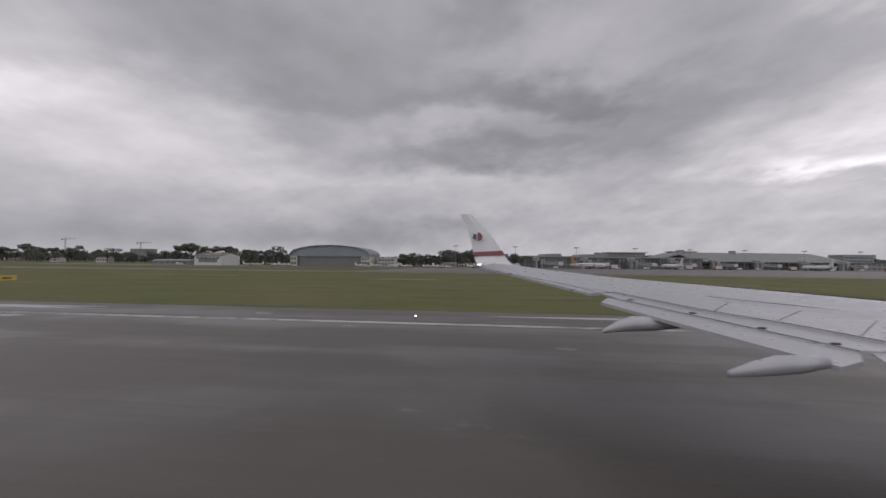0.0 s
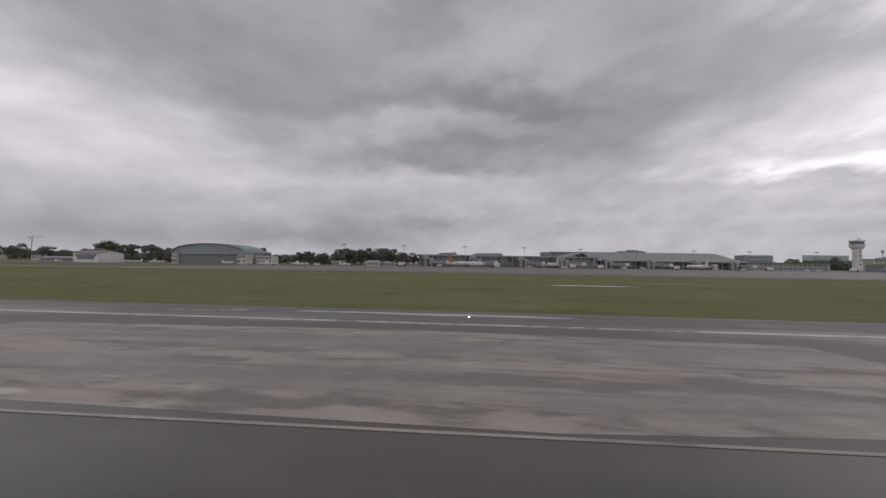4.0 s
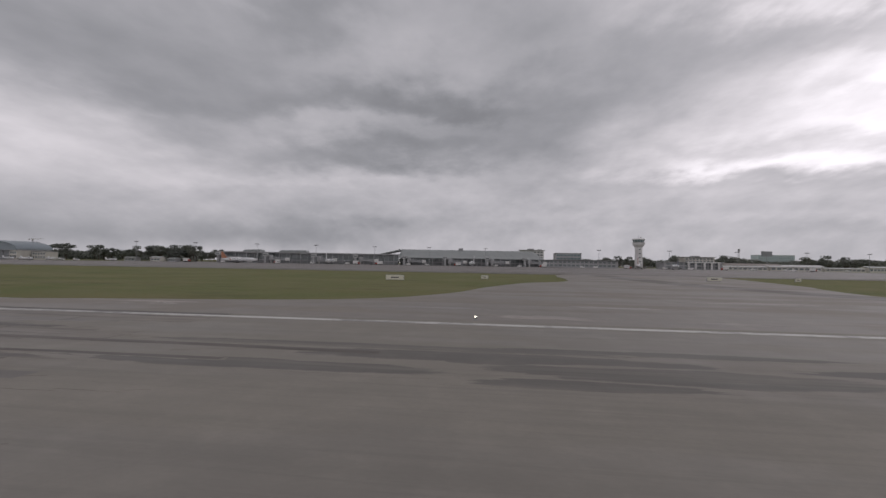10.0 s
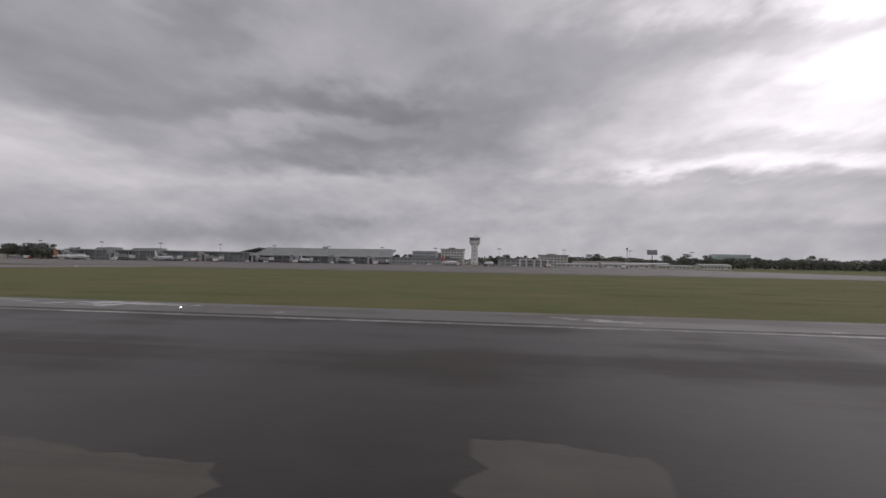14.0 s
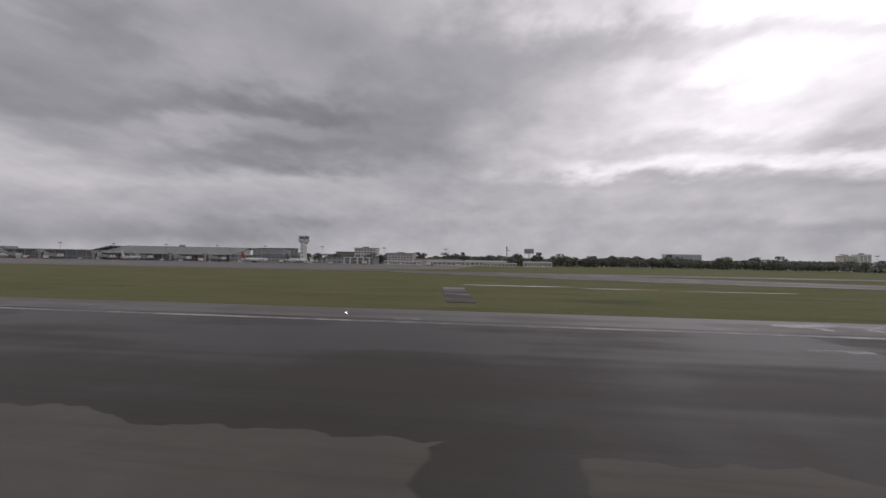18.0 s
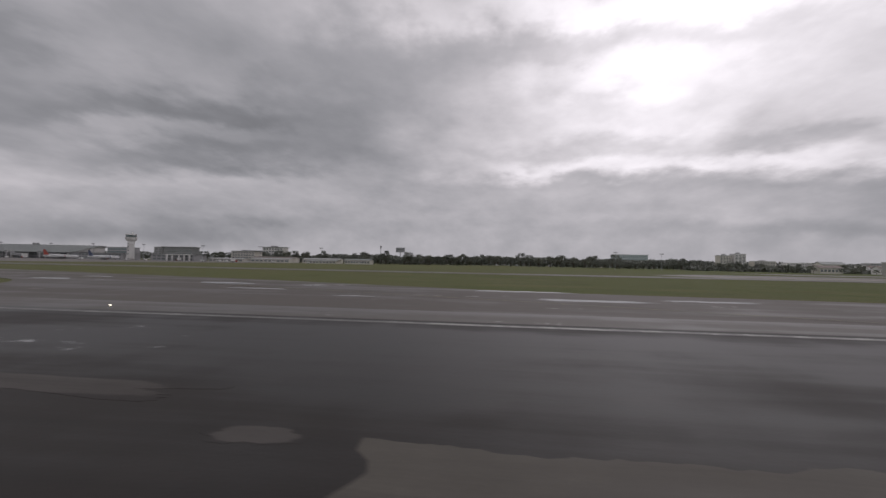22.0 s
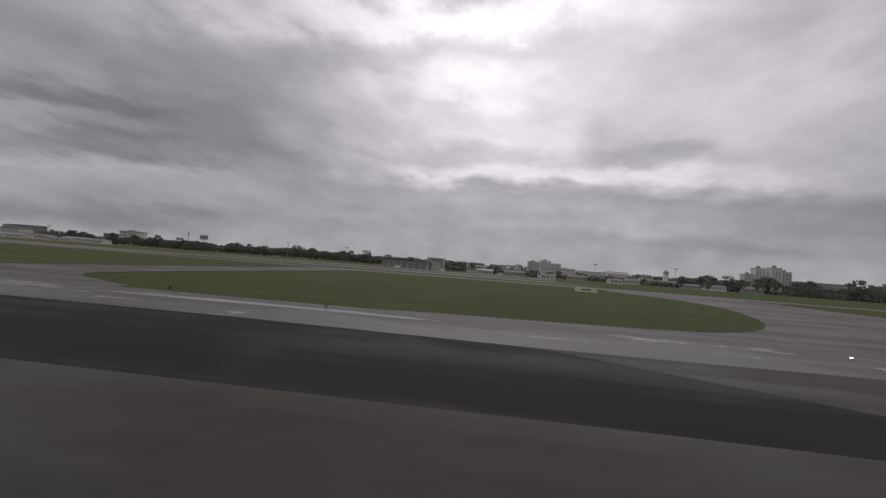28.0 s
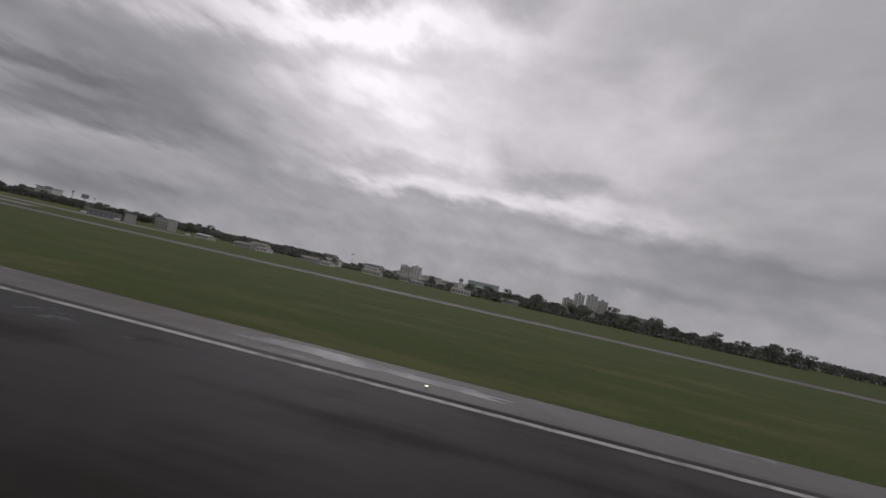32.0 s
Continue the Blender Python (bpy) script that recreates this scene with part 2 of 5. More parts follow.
THIN_CLOUD = [
    (11.5, 31.7, 8.3, 4.0, 0.16), (-12.5, 47.1, 6.1, 3.0, 0.2), (-16.0, 58.8, 1.6, 6.7, 0.25), (-11.7, 58.1, 2.0, 3.5, 0.26), (12.0, 51.3, 6.2, 3.0, 0.31), (-18.8, 63.9, 2.4, 16.0, 0.33),
    (-17.8, 67.9, 2.4, 3.7, 0.34), (3.8, 48.9, 4.0, 3.0, 0.35), (-9.1, 60.3, 3.8, 3.0, 0.37), (5.9, 73.9, 3.2, 3.0, 0.39), (3.4, 73.9, 5.2, 3.0, 0.42), (4.0, 73.8, 5.5, 3.0, 0.44),
    (4.2, 66.9, 3.1, 3.0, 0.54), (7.1, 58.8, 7.0, 14.5, 1.05),
]

M_DECK = cloud_deck()
M_GRASS = grass_ground()
M_RUNWAY = pavement("wet_runway_asphalt", (0.088, 0.081, 0.074), (0.050, 0.046, 0.043), 0.07, 0.4, 0.17, 1.0, 0.62)
M_RUNWAY_WET = pavement("soaked_runway_asphalt", (0.0245, 0.0205, 0.0180), (0.0132, 0.0112, 0.0102), 0.05, 0.35, 0.24, 7.0, 0.27)
M_RUNWAY_END = pavement("damp_runway_asphalt", (0.0225, 0.0186, 0.0160), (0.0125, 0.0105, 0.0094), 0.05, 0.5, 0.27, 9.0, 0.15, skids=0.35)
M_RUNWAY_MID = pavement("brown_grey_runway_asphalt", (0.056, 0.048, 0.042), (0.034, 0.029, 0.026), 0.02, 0.45, 0.30, 13.0, 0.34, skids=0.3)
M_RUNWAY_DAMP = pavement("brown_damp_runway_asphalt", (0.045, 0.040, 0.036), (0.027, 0.024, 0.022), 0.04, 0.4, 0.26, 17.0, 0.32)
M_SLAB = pavement("worn_concrete_slab", (0.214, 0.206, 0.188), (0.128, 0.122, 0.112), 0.03, 0.6, 0.30, 4.0, vary=0.06, skids=0.75)
M_SHOULDER = pavement("shoulder_asphalt", (0.120, 0.114, 0.108), (0.075, 0.072, 0.070), 0.08, 0.25, 0.24, 11.0)
M_TAXI = pavement("taxiway_asphalt", (0.098, 0.088, 0.079), (0.062, 0.056, 0.051), 0.05, 0.28, 0.27, 15.0, 0.42)
M_APRON = pavement("apron_concrete", (0.150, 0.142, 0.134), (0.105, 0.099, 0.094), 0.06, 0.2, 0.28, 21.0)
M_PATCH_LIGHT = pavement("pale_patch_concrete", (0.34, 0.325, 0.31), (0.15, 0.143, 0.138), 0.05, 0.75, 0.26, 27.0, 0.5, None, 1.0)
M_PATCH_DARK = pavement("fresh_dark_asphalt", (0.020, 0.019, 0.0205), (0.012, 0.0113, 0.0125), 0.02, 0.3, 0.36, 31.0, 0.14)
M_PATCH_GREY = pavement("drying_soaked_asphalt", (0.0245, 0.0205, 0.0180), (0.0132, 0.0112, 0.0102), 0.05, 0.35, 0.24, 7.0, 0.27, (0.080, 0.070, 0.063))
M_PATCH_START = pavement("drying_runway_asphalt", (0.088, 0.081, 0.074), (0.050, 0.046, 0.043), 0.07, 0.4, 0.17, 1.0, 0.62, (0.135, 0.124, 0.114))
M_PATCH_DAMP = pavement("drying_damp_asphalt", (0.045, 0.040, 0.036), (0.027, 0.024, 0.022), 0.04, 0.4, 0.26, 17.0, 0.32, (0.098, 0.089, 0.083))
M_TYRE = pavement("rubber_streaked_concrete", (0.214, 0.206, 0.188), (0.128, 0.122, 0.112), 0.03, 0.6, 0.30, 4.0, 0.5, (0.088, 0.081, 0.073), skids=0.75)
M_TYRE_END = pavement("rubber_streaked_asphalt", (0.0225, 0.0186, 0.0160), (0.0125, 0.0105, 0.0094), 0.05, 0.5, 0.27, 9.0, 0.15, (0.006, 0.0055, 0.0055), skids=0.35)
M_STRIP = pavement("strip_repair_asphalt", (0.047, 0.044, 0.042), (0.028, 0.026, 0.026), 0.04, 0.6, 0.26, 33.0, 0.36, skids=0.4)
M_DRY = pavement("dried_pale_asphalt", (0.104, 0.101, 0.092), (0.080, 0.077, 0.070), 0.0, 0.45, 0.34, 37.0, 0.34, smudge=0.35, skids=0.25)
M_LANE = pavement("rubber_lane_concrete", (0.118, 0.111, 0.102), (0.080, 0.075, 0.069), 0.02, 0.5, 0.32, 14.0, skids=0.7)
M_PLAIN = pavement("smooth_drying_concrete", (0.204, 0.202, 0.184), (0.170, 0.168, 0.155), 0.0, 0.22, 0.36, 41.0, 0.45, skids=0.16)
M_EXIT = pavement("pale_exit_concrete", (0.205, 0.196, 0.178), (0.150, 0.144, 0.132), 0.02, 0.12, 0.32, 43.0, 0.45, smudge=0.3)
M_SCUFF = pavement("scuffed_concrete", (0.204, 0.202, 0.184), (0.170, 0.168, 0.155), 0.0, 0.22, 0.36, 41.0, 0.45, (0.122, 0.114, 0.103), skids=0.16)
M_BED = pavement("slab_joint_filler", (0.085, 0.077, 0.069), (0.055, 0.050, 0.045), 0.0, 0.3, 0.34, 35.0, 0.4)
M_WATER = Nodes("rain_pool").finish((0.05, 0.05, 0.05), 0.05, 0.0, 0.6)


def worn_paint(name, colour, under, wear=0.0):
    """Road paint rubbed through to the asphalt in ragged spots."""
    n = Nodes(name)
    where = n.place((1 / U, 1 / U, 1 / U), (0, 0, 0), True)
    spots = n.noise(where, 1.1, 6, 0.7)
    drift = n.noise(n.place((0.08 / U, 0.3 / U, 1), (5, 0, 0), True), 1.0, 4, 0.6)
    gone = n.ramp(n.math("ADD", n.math("MULTIPLY", spots, 0.55), n.math("MULTIPLY", drift, 0.55)), 0.50 - wear, 0.66 - wear)
    col = n.mix(n.math("MULTIPLY", gone, 0.8), colour, under)
    col = n.mix(n.math("MULTIPLY", n.noise(where, 6.0, 3), 0.3), col, under)
    n.bump(spots, 0.2, 0.005)
    return n.finish(col, 0.5)


M_LINE = worn_paint("white_runway_paint", (0.52, 0.51, 0.48), (0.09, 0.085, 0.08))
M_LINE_WORN = worn_paint("worn_white_runway_paint", (0.44, 0.43, 0.40), (0.07, 0.066, 0.062), 0.06)
M_YELLOW = worn_paint("yellow_taxi_paint", (0.20, 0.172, 0.060), (0.085, 0.078, 0.060))
M_WHITE = paint("white_wall_paint", (0.68, 0.67, 0.65), 0.6, 0, 0.45, 0.25)
M_CREAM = paint("cream_wall_plaster", (0.56, 0.54, 0.48), 0.7, 0, 0.45, 0.25)
M_GREY = paint("grey_cladding", (0.35, 0.35, 0.35), 0.5, 0.2, 0.35, 0.3)
M_DARKGREY = paint("dark_grey_cladding", (0.27, 0.28, 0.28), 0.5, 0.1, 0.3, 0.3)
M_ROOF = paint("weathered_metal_roof", (0.29, 0.305, 0.295), 0.48, 0.15, 0.5, 0.15)
M_ROOF_BLUE = paint("blue_grey_hangar_roof", (0.27, 0.31, 0.335), 0.5, 0.1, 0.45, 0.15)
M_ROOF_BROWN = paint("brown_sheet_roof", (0.20, 0.165, 0.145), 0.55, 0.1, 0.5, 0.3)
M_ROOF_PALE = paint("pale_sheet_roof", (0.46, 0.46, 0.45), 0.5, 0.2, 0.4, 0.25)
# shade of unlit interiors put into a base colour
M_INNER_SHADE = paint("shadowed_hangar_interior", (0.21, 0.215, 0.22), 0.7, 0, 0.4, 0.4)
M_CONC = paint("bare_concrete", (0.42, 0.41, 0.39), 0.75, 0, 0.5, 0.3)
M_STEEL = paint("galvanised_steel", (0.34, 0.35, 0.36), 0.45, 0.6, 0.3, 0.8)
M_RUBBER = paint("black_rubber", (0.025, 0.025, 0.025), 0.8, 0, 0.2, 3.0, False)
M_GLASS = glass("dark_facade_glass", (0.20, 0.225, 0.228))
M_GLASS_TEAL = glass("teal_curtain_glass", (0.17, 0.235, 0.24), 0.12)
# teal cladding with the tone of distance haze mixed into its colour
M_TEAL_HAZED = paint("pale_teal_cladding", (0.44, 0.52, 0.52), 0.4, 0, 0.3, 0.1)
M_WING = paint("silver_grey_wing_paint", (0.50, 0.50, 0.52), 0.34, 0.35, 0.10, 0.8, False)
M_WING_EDGE = paint("polished_leading_edge", (0.72, 0.72, 0.73), 0.25, 0.8, 0.12, 2.0, False)
M_PLANE = paint("white_aircraft_paint", (0.72, 0.72, 0.72), 0.28, 0, 0.15, 0.6, False)
M_RED = paint("red_aircraft_paint", (0.34, 0.07, 0.05), 0.35, 0, 0.2, 0.6, False)
M_ORANGE = paint("orange_aircraft_paint", (0.40, 0.18, 0.10), 0.35, 0, 0.2, 0.6, False)
M_BLUE = paint("blue_aircraft_paint", (0.07, 0.09, 0.15), 0.35, 0, 0.2, 0.6, False)
M_MAROON = paint("maroon_paint", (0.22, 0.07, 0.08), 0.4, 0, 0.2, 0.6, False)
M_SIGN = paint("yellow_sign_panel", (0.55, 0.42, 0.06), 0.5, 0, 0.3, 1.0, False)
M_SIGN_ORANGE = paint("orange_sign_panel", (0.46, 0.20, 0.04), 0.5, 0, 0.3, 1.0, False)
M_SIGN_PALE = paint("pale_sign_panel", (0.60, 0.58, 0.48), 0.5, 0, 0.3, 1.0, False)
M_BLACK = paint("black_sign_panel", (0.03, 0.03, 0.03), 0.5, 0, 0.2, 1.0, False)
M_BARK = paint("damp_bark", (0.10, 0.08, 0.06), 0.85, 0, 0.5, 2.0)
M_LEAF = leaves("dark_tropical_leaves", (0.128, 0.144, 0.114), (0.172, 0.188, 0.148))
M_LEAF_OLIVE = leaves("olive_leaves", (0.140, 0.152, 0.110), (0.178, 0.190, 0.140))
M_EDGE_LAMP = lamp_glow("lit_edge_lamp", (1.0, 0.93, 0.75), 3.5)
M_FLOOD = lamp_glow("lit_flood_lamp", (1.0, 0.96, 0.86), 1.5)


# ---- building helpers ----
def at(x, y, z=0.0):
    return (x * U, y * U, z * U)


def part(name, bm, material, parent=None, label="", smooth=False, where=None, turn=0.0):
    """One bmesh, drawn in full-size metres, as one mesh object."""
    bmesh.ops.scale(bm, vec=(U, U, U), verts=bm.verts)
    if smooth:
        for f in bm.faces:
            f.smooth = True
    me = bpy.data.meshes.new(name)
    bm.to_mesh(me)
    bm.free()
    me.materials.append(material)
    ob = new(name, me)
    if parent is not None:
        ob.parent = parent
    if where is not None:
        ob.location = at(*where)
    ob.rotation_euler[2] = radians(turn)
    if label:
        ob["label"] = label
    return ob


def again(ob, where, turn=0.0, parent=None):
    """Another object on the same mesh."""
    o = bpy.data.objects.new(ob.name.split(".")[0], ob.data)
    scene.collection.objects.link(o)
    o.parent = parent if parent is not None else ob.parent
    o.location = at(*where)
    o.rotation_euler[2] = radians(turn)
    return o


def thing(name, x, y, label, category, group="", turn=0.0, z=0.0, kind=""):
    ob = new(name)
    ob.empty_display_size = 0.3
    ob.location = at(x, y, z)
    ob.rotation_euler[2] = radians(turn)
    return tagged(ob, label, category, group, kind)


def box(x0, x1, y0, y1, z0, z1, bevel=0.0, bm=None):
    bm = bm or bmesh.new()
    vs = [bm.verts.new(p) for p in ((x0, y0, z0), (x1, y0, z0), (x1, y1, z0), (x0, y1, z0), (x0, y0, z1), (x1, y0, z1), (x1, y1, z1), (x0, y1, z1))]
    fs = [bm.faces.new([vs[i] for i in q]) for q in ((3, 2, 1, 0), (4, 5, 6, 7), (0, 1, 5, 4), (1, 2, 6, 5), (2, 3, 7, 6), (3, 0, 4, 7))]
    if bevel:
        es = list({e for f in fs for e in f.edges})
        bmesh.ops.bevel(bm, geom=es, offset=bevel, segments=1, affect="EDGES")
    return bm


def prism(outline, axis, a, b, bm=None):
    """A closed outline of (u, v) swept from a to b along axis: 'y' takes (x, z), 'x' takes (y, z), 'z' takes (x, y)."""
    bm = bm or bmesh.new()
    put = {"y": lambda u, v, w: (u, w, v), "x": lambda u, v, w: (w, u, v), "z": lambda u, v, w: (u, v, w)}[axis]
    lo = [bm.verts.new(put(u, v, a)) for u, v in outline]
    hi = [bm.verts.new(put(u, v, b)) for u, v in outline]
    bm.faces.new(lo)
    bm.faces.new(hi[::-1])
    k = len(lo)
    for i in range(k):
        bm.faces.new((lo[i], hi[i], hi[(i + 1) % k], lo[(i + 1) % k]))
    bmesh.ops.recalc_face_normals(bm, faces=bm.faces)
    return bm


def lathe(profile, steps=12, centre=(0, 0), axis="z", bm=None):
    """Rings of (distance along, radius) round an axis."""
    bm = bm or bmesh.new()
    rings = []
    for d, r in profile:
        ring = []
        for i in range(steps):
            a = 2 * math.pi * i / steps
            u, v = r * math.cos(a) + centre[0], r * math.sin(a) + centre[1]
            ring.append(bm.verts.new({"z": (u, v, d), "x": (d, u, v), "y": (u, d, v)}[axis]))
        rings.append(ring)
    for p, q in zip(rings, rings[1:]):
        for i in range(steps):
            bm.faces.new((p[i], p[(i + 1) % steps], q[(i + 1) % steps], q[i]))
    bm.faces.new(rings[0][::-1])
    bm.faces.new(rings[-1])
    bmesh.ops.recalc_face_normals(bm, faces=bm.faces)
    return bm


def bar(p, q, r, steps=6, r2=None, bm=None):
    """A round bar from p to q."""
    bm = bm or bmesh.new()
    p, q = Vector(p), Vector(q)
    way = (q - p).normalized()
    side = way.orthogonal().normalized()
    up = way.cross(side)
    ends = []
    for c, rr in ((p, r), (q, r if r2 is None else r2)):
        ends.append([bm.verts.new(c + (side * math.cos(2 * math.pi * i / steps) + up * math.sin(2 * math.pi * i / steps)) * rr) for i in range(steps)])
    for i in range(steps):
        bm.faces.new((ends[0][i], ends[0][(i + 1) % steps], ends[1][(i + 1) % steps], ends[1][i]))
    bm.faces.new(ends[0][::-1])
    bm.faces.new(ends[1])
    return bm


def slab(outline, z0, z1, bm=None):
    return prism(outline, "z", z0, z1, bm)


def curve_points(points, steps=6, closed=True):
    """A smooth line through points."""
    out, k = [], len(points)
    for i in range(k if closed else k - 1):
        p = [Vector(points[(i + j) % k] if closed else points[min(max(i + j, 0), k - 1)]) for j in (-1, 0, 1, 2)]
        for s in range(steps):
            t = s / steps
            q = 0.5 * (2 * p[1] + (p[2] - p[0]) * t + (2 * p[0] - 5 * p[1] + 4 * p[2] - p[3]) * t * t + (3 * p[1] - p[0] - 3 * p[2] + p[3]) * t ** 3)
            out.append((q.x, q.y))
    if not closed:
        out.append(tuple(points[-1]))
    return out


def ribbon(points, width, z):
    """A painted or paved strip that follows points."""
    left, right = [], []
    for i, (x, y) in enumerate(points):
        a, b = Vector(points[max(i - 1, 0)]), Vector(points[min(i + 1, len(points) - 1)])
        n = (b - a).normalized()
        n = Vector((-n.y, n.x)) * width / 2
        left.append((x + n.x, y + n.y))
        right.append((x - n.x, y - n.y))
    bm = bmesh.new()
    l = [bm.verts.new((x, y, z)) for x, y in left]
    r = [bm.verts.new((x, y, z)) for x, y in right]
    for i in range(len(l) - 1):
        bm.faces.new((r[i], r[i + 1], l[i + 1], l[i]))
    return bm


# ---- the large structure ----
# ground: one sheet to the horizon
gm = bmesh.new()
hub = gm.verts.new((870, 0, 0))
rim = [[gm.verts.new((870 + r * math.cos(a * math.pi / 48), r * math.sin(a * math.pi / 48), 0)) for a in range(96)] for r in (400, 1500, 4000, 9300)]
for a in range(96):
    gm.faces.new((hub, rim[0][a], rim[0][(a + 1) % 96]))
    for p, q in zip(rim, rim[1:]):
        gm.faces.new((p[a], q[a], q[(a + 1) % 96], p[(a + 1) % 96]))
tagged(part("ground", gm, M_GRASS), "mown wet airfield grass reaching the horizon", "grass", kind="structure")

# overcast sky: a vault far round the airfield
dm = bmesh.new()
rings = []
for i in range(24):
    e = math.pi / 2 * i / 24
    rings.append([dm.verts.new((870 + 2700 * math.cos(e) * math.cos(a * math.pi / 48), 2700 * math.cos(e) * math.sin(a * math.pi / 48), 520 * math.sin(e) - 3)) for a in range(96)])
top = dm.verts.new((870, 0, 517))
for a in range(96):
    dm.faces.new((top, rings[-1][a], rings[-1][(a + 1) % 96]))
    for p, q in zip(rings, rings[1:]):
        dm.faces.new((p[a], q[a], q[(a + 1) % 96], p[(a + 1) % 96]))
tagged(part("backdrop", dm, M_DECK, smooth=True), "low grey overcast cloud deck with brighter gaps", "sky", kind="structure")

# runway: three stretches of asphalt and one of concrete slabs
for x0, x1, m, text in ((-400, 284, M_RUNWAY, "damp dark asphalt runway with faint tyre streaks"),
                        (340, 431, M_PLAIN, "smooth pale drying concrete runway with few tyre scuffs"),
                        (470, 800, M_RUNWAY_DAMP, "damp brownish asphalt runway with drying patches"),
                        (800, 1440, M_RUNWAY_WET, "rain-soaked dark asphalt runway with shallow pools"),
                        (1440, 1612, M_RUNWAY_MID, "brown-grey damp asphalt runway at the exits"),
                        (1612, 2600, M_RUNWAY_END, "damp dark asphalt runway with tyre marks")):
    tagged(part("runway", box(x0, x1, -26, 25.2, 0.01, 0.09), m), text, "runway", kind="structure")
slab_beds = [tagged(part("runway", box(x0, x1, -26, 25.2, 0.01, 0.085), M_BED), "worn concrete runway slabs with dark joints and tyre streaks", "runway", kind="structure") for x0, x1 in ((284, 340), (431, 470))]

for sx0, sx1 in ((-400, 2600),):
    tagged(part("pavement", box(sx0, sx1, 25.2, 30.6, 0.01, 0.08), M_SHOULDER), "grey asphalt runway shoulder with damp blotches", "shoulder", kind="structure")
    tagged(part("pavement", box(sx0, sx1, -32, -26, 0.01, 0.08), M_SHOULDER), "grey asphalt runway shoulder", "shoulder", kind="structure")

# parallel taxiway and aprons
tagged(part("pavement", box(-700, 2400, 152, 176, 0.01, 0.05), M_TAXI), "damp grey parallel taxiway beyond the grass", "taxiway", kind="structure")
tagged(part("pavement", slab([(-60, 176.2), (720, 176.2), (760, 240), (760, 700), (-20, 700), (-40, 330), (-60, 300)], 0.01, 0.06), M_APRON), "pale concrete terminal apron", "apron", kind="structure")
tagged(part("pavement", slab([(-420, 318), (-50, 318), (-50, 372), (-420, 372)], 0.01, 0.06), M_APRON), "pale concrete hangar apron", "apron", kind="structure")
tagged(part("pavement", slab([(1230, 300), (1520, 300), (1520, 372), (1230, 372)], 0.01, 0.06), M_APRON), "pale concrete apron before the fire station", "apron", kind="structure")
tagged(part("pavement", slab([(1110, 208), (1530, 208), (1490, 250), (1150, 250)], 0.01, 0.06), M_APRON), "wet pale-toned concrete stand beyond the taxiway", "apron", kind="structure")
# paler concrete puts the wet surface's sky reflection into the base colour
tagged(part("pavement", slab([(1128, 177), (1300, 177), (1322, 207.8), (1112, 207.8)], 0.01, 0.06), M_EXIT), "wet pale-toned concrete stand beyond the taxiway", "apron", kind="structure")

EXITS = {
    "curved concrete exit taxiway with rounded fillets": [(312, 25.4), (318, 30.5), (342, 37), (351, 48), (355, 62), (362, 80), (372, 95), (380, 153), (425, 153), (416, 95), (410, 78), (405, 62), (406, 52), (413, 41), (424, 35), (446, 30.5), (452, 25.4)],
    "broad rain-soaked exit taxiway with standing water": [(955, 30.3), (980, 32), (982.5, 40), (978, 48.5), (965, 57), (938, 63.5), (900, 71), (850, 86), (800, 108), (745, 153), (815, 153), (860, 118), (905, 97), (951, 84), (983, 75), (1003, 70), (1027, 62), (1047, 56), (1080, 53), (1118, 47), (1150, 37), (1185, 30.3)],
    "narrow damp exit taxiway between grass": [(1408, 30.3), (1416, 36), (1417.5, 60), (1414, 110), (1410, 153), (1424, 153), (1427, 110), (1430, 60), (1433, 40), (1446, 30.3)],
    "wide grey exit taxiway with rounded grass corner": [(1474, 30.3), (1492, 35), (1503, 47), (1513, 72), (1517, 100), (1512, 153), (1556, 153), (1553, 106), (1555, 86), (1562, 68), (1574, 54), (1590, 44), (1611, 36), (1638, 30.3)],
}
for text, pts in EXITS.items():
    pale = "concrete" in text
    tagged(part("pavement", slab(curve_points(pts, 4), 0.01, 0.0835 if pale else 0.07), M_EXIT if pale else M_TAXI), text, "taxiway", kind="structure")
tagged(part("pavement", ribbon(curve_points([(391, 151), (391, 110), (393, 84), (398, 64), (405, 52), (415, 42), (432, 34.5)], 6, False), 8.0, 0.0865), M_TAXI), "dark asphalt fillet along the inside of the exit curve", "taxiway", kind="structure")

# painted lines
for x0, x1 in ((-400, 430), (430, 1447), (1451, 1454), (1460, 1464.5), (1469, 1471.5), (1476, 1481), (1486, 1489.5), (1495, 2600)):
    tagged(part("trim", box(x0, x1, 23.75 if x0 < 430 else 23.82, 24.4, 0.085, 0.0985), M_LINE if x0 < 430 or x0 == 1495 else M_LINE_WORN), "white painted runway side stripe, worn through in places", "road marking", kind="structure")
tagged(part("pavement", slab([(1441.5, 21.1), (1462, 21.2), (1478, 20.5), (1494, 20.9), (1499, 25.15), (1441, 25.15)], 0.06, 0.0965), M_SHOULDER), "pale worn concrete strip along the runway edge", "shoulder", kind="structure")
tagged(part("trim", box(-400, 2600, -26.6, -25.6, 0.085, 0.0955), M_LINE), "white painted runway side stripe", "road marking", kind="structure")
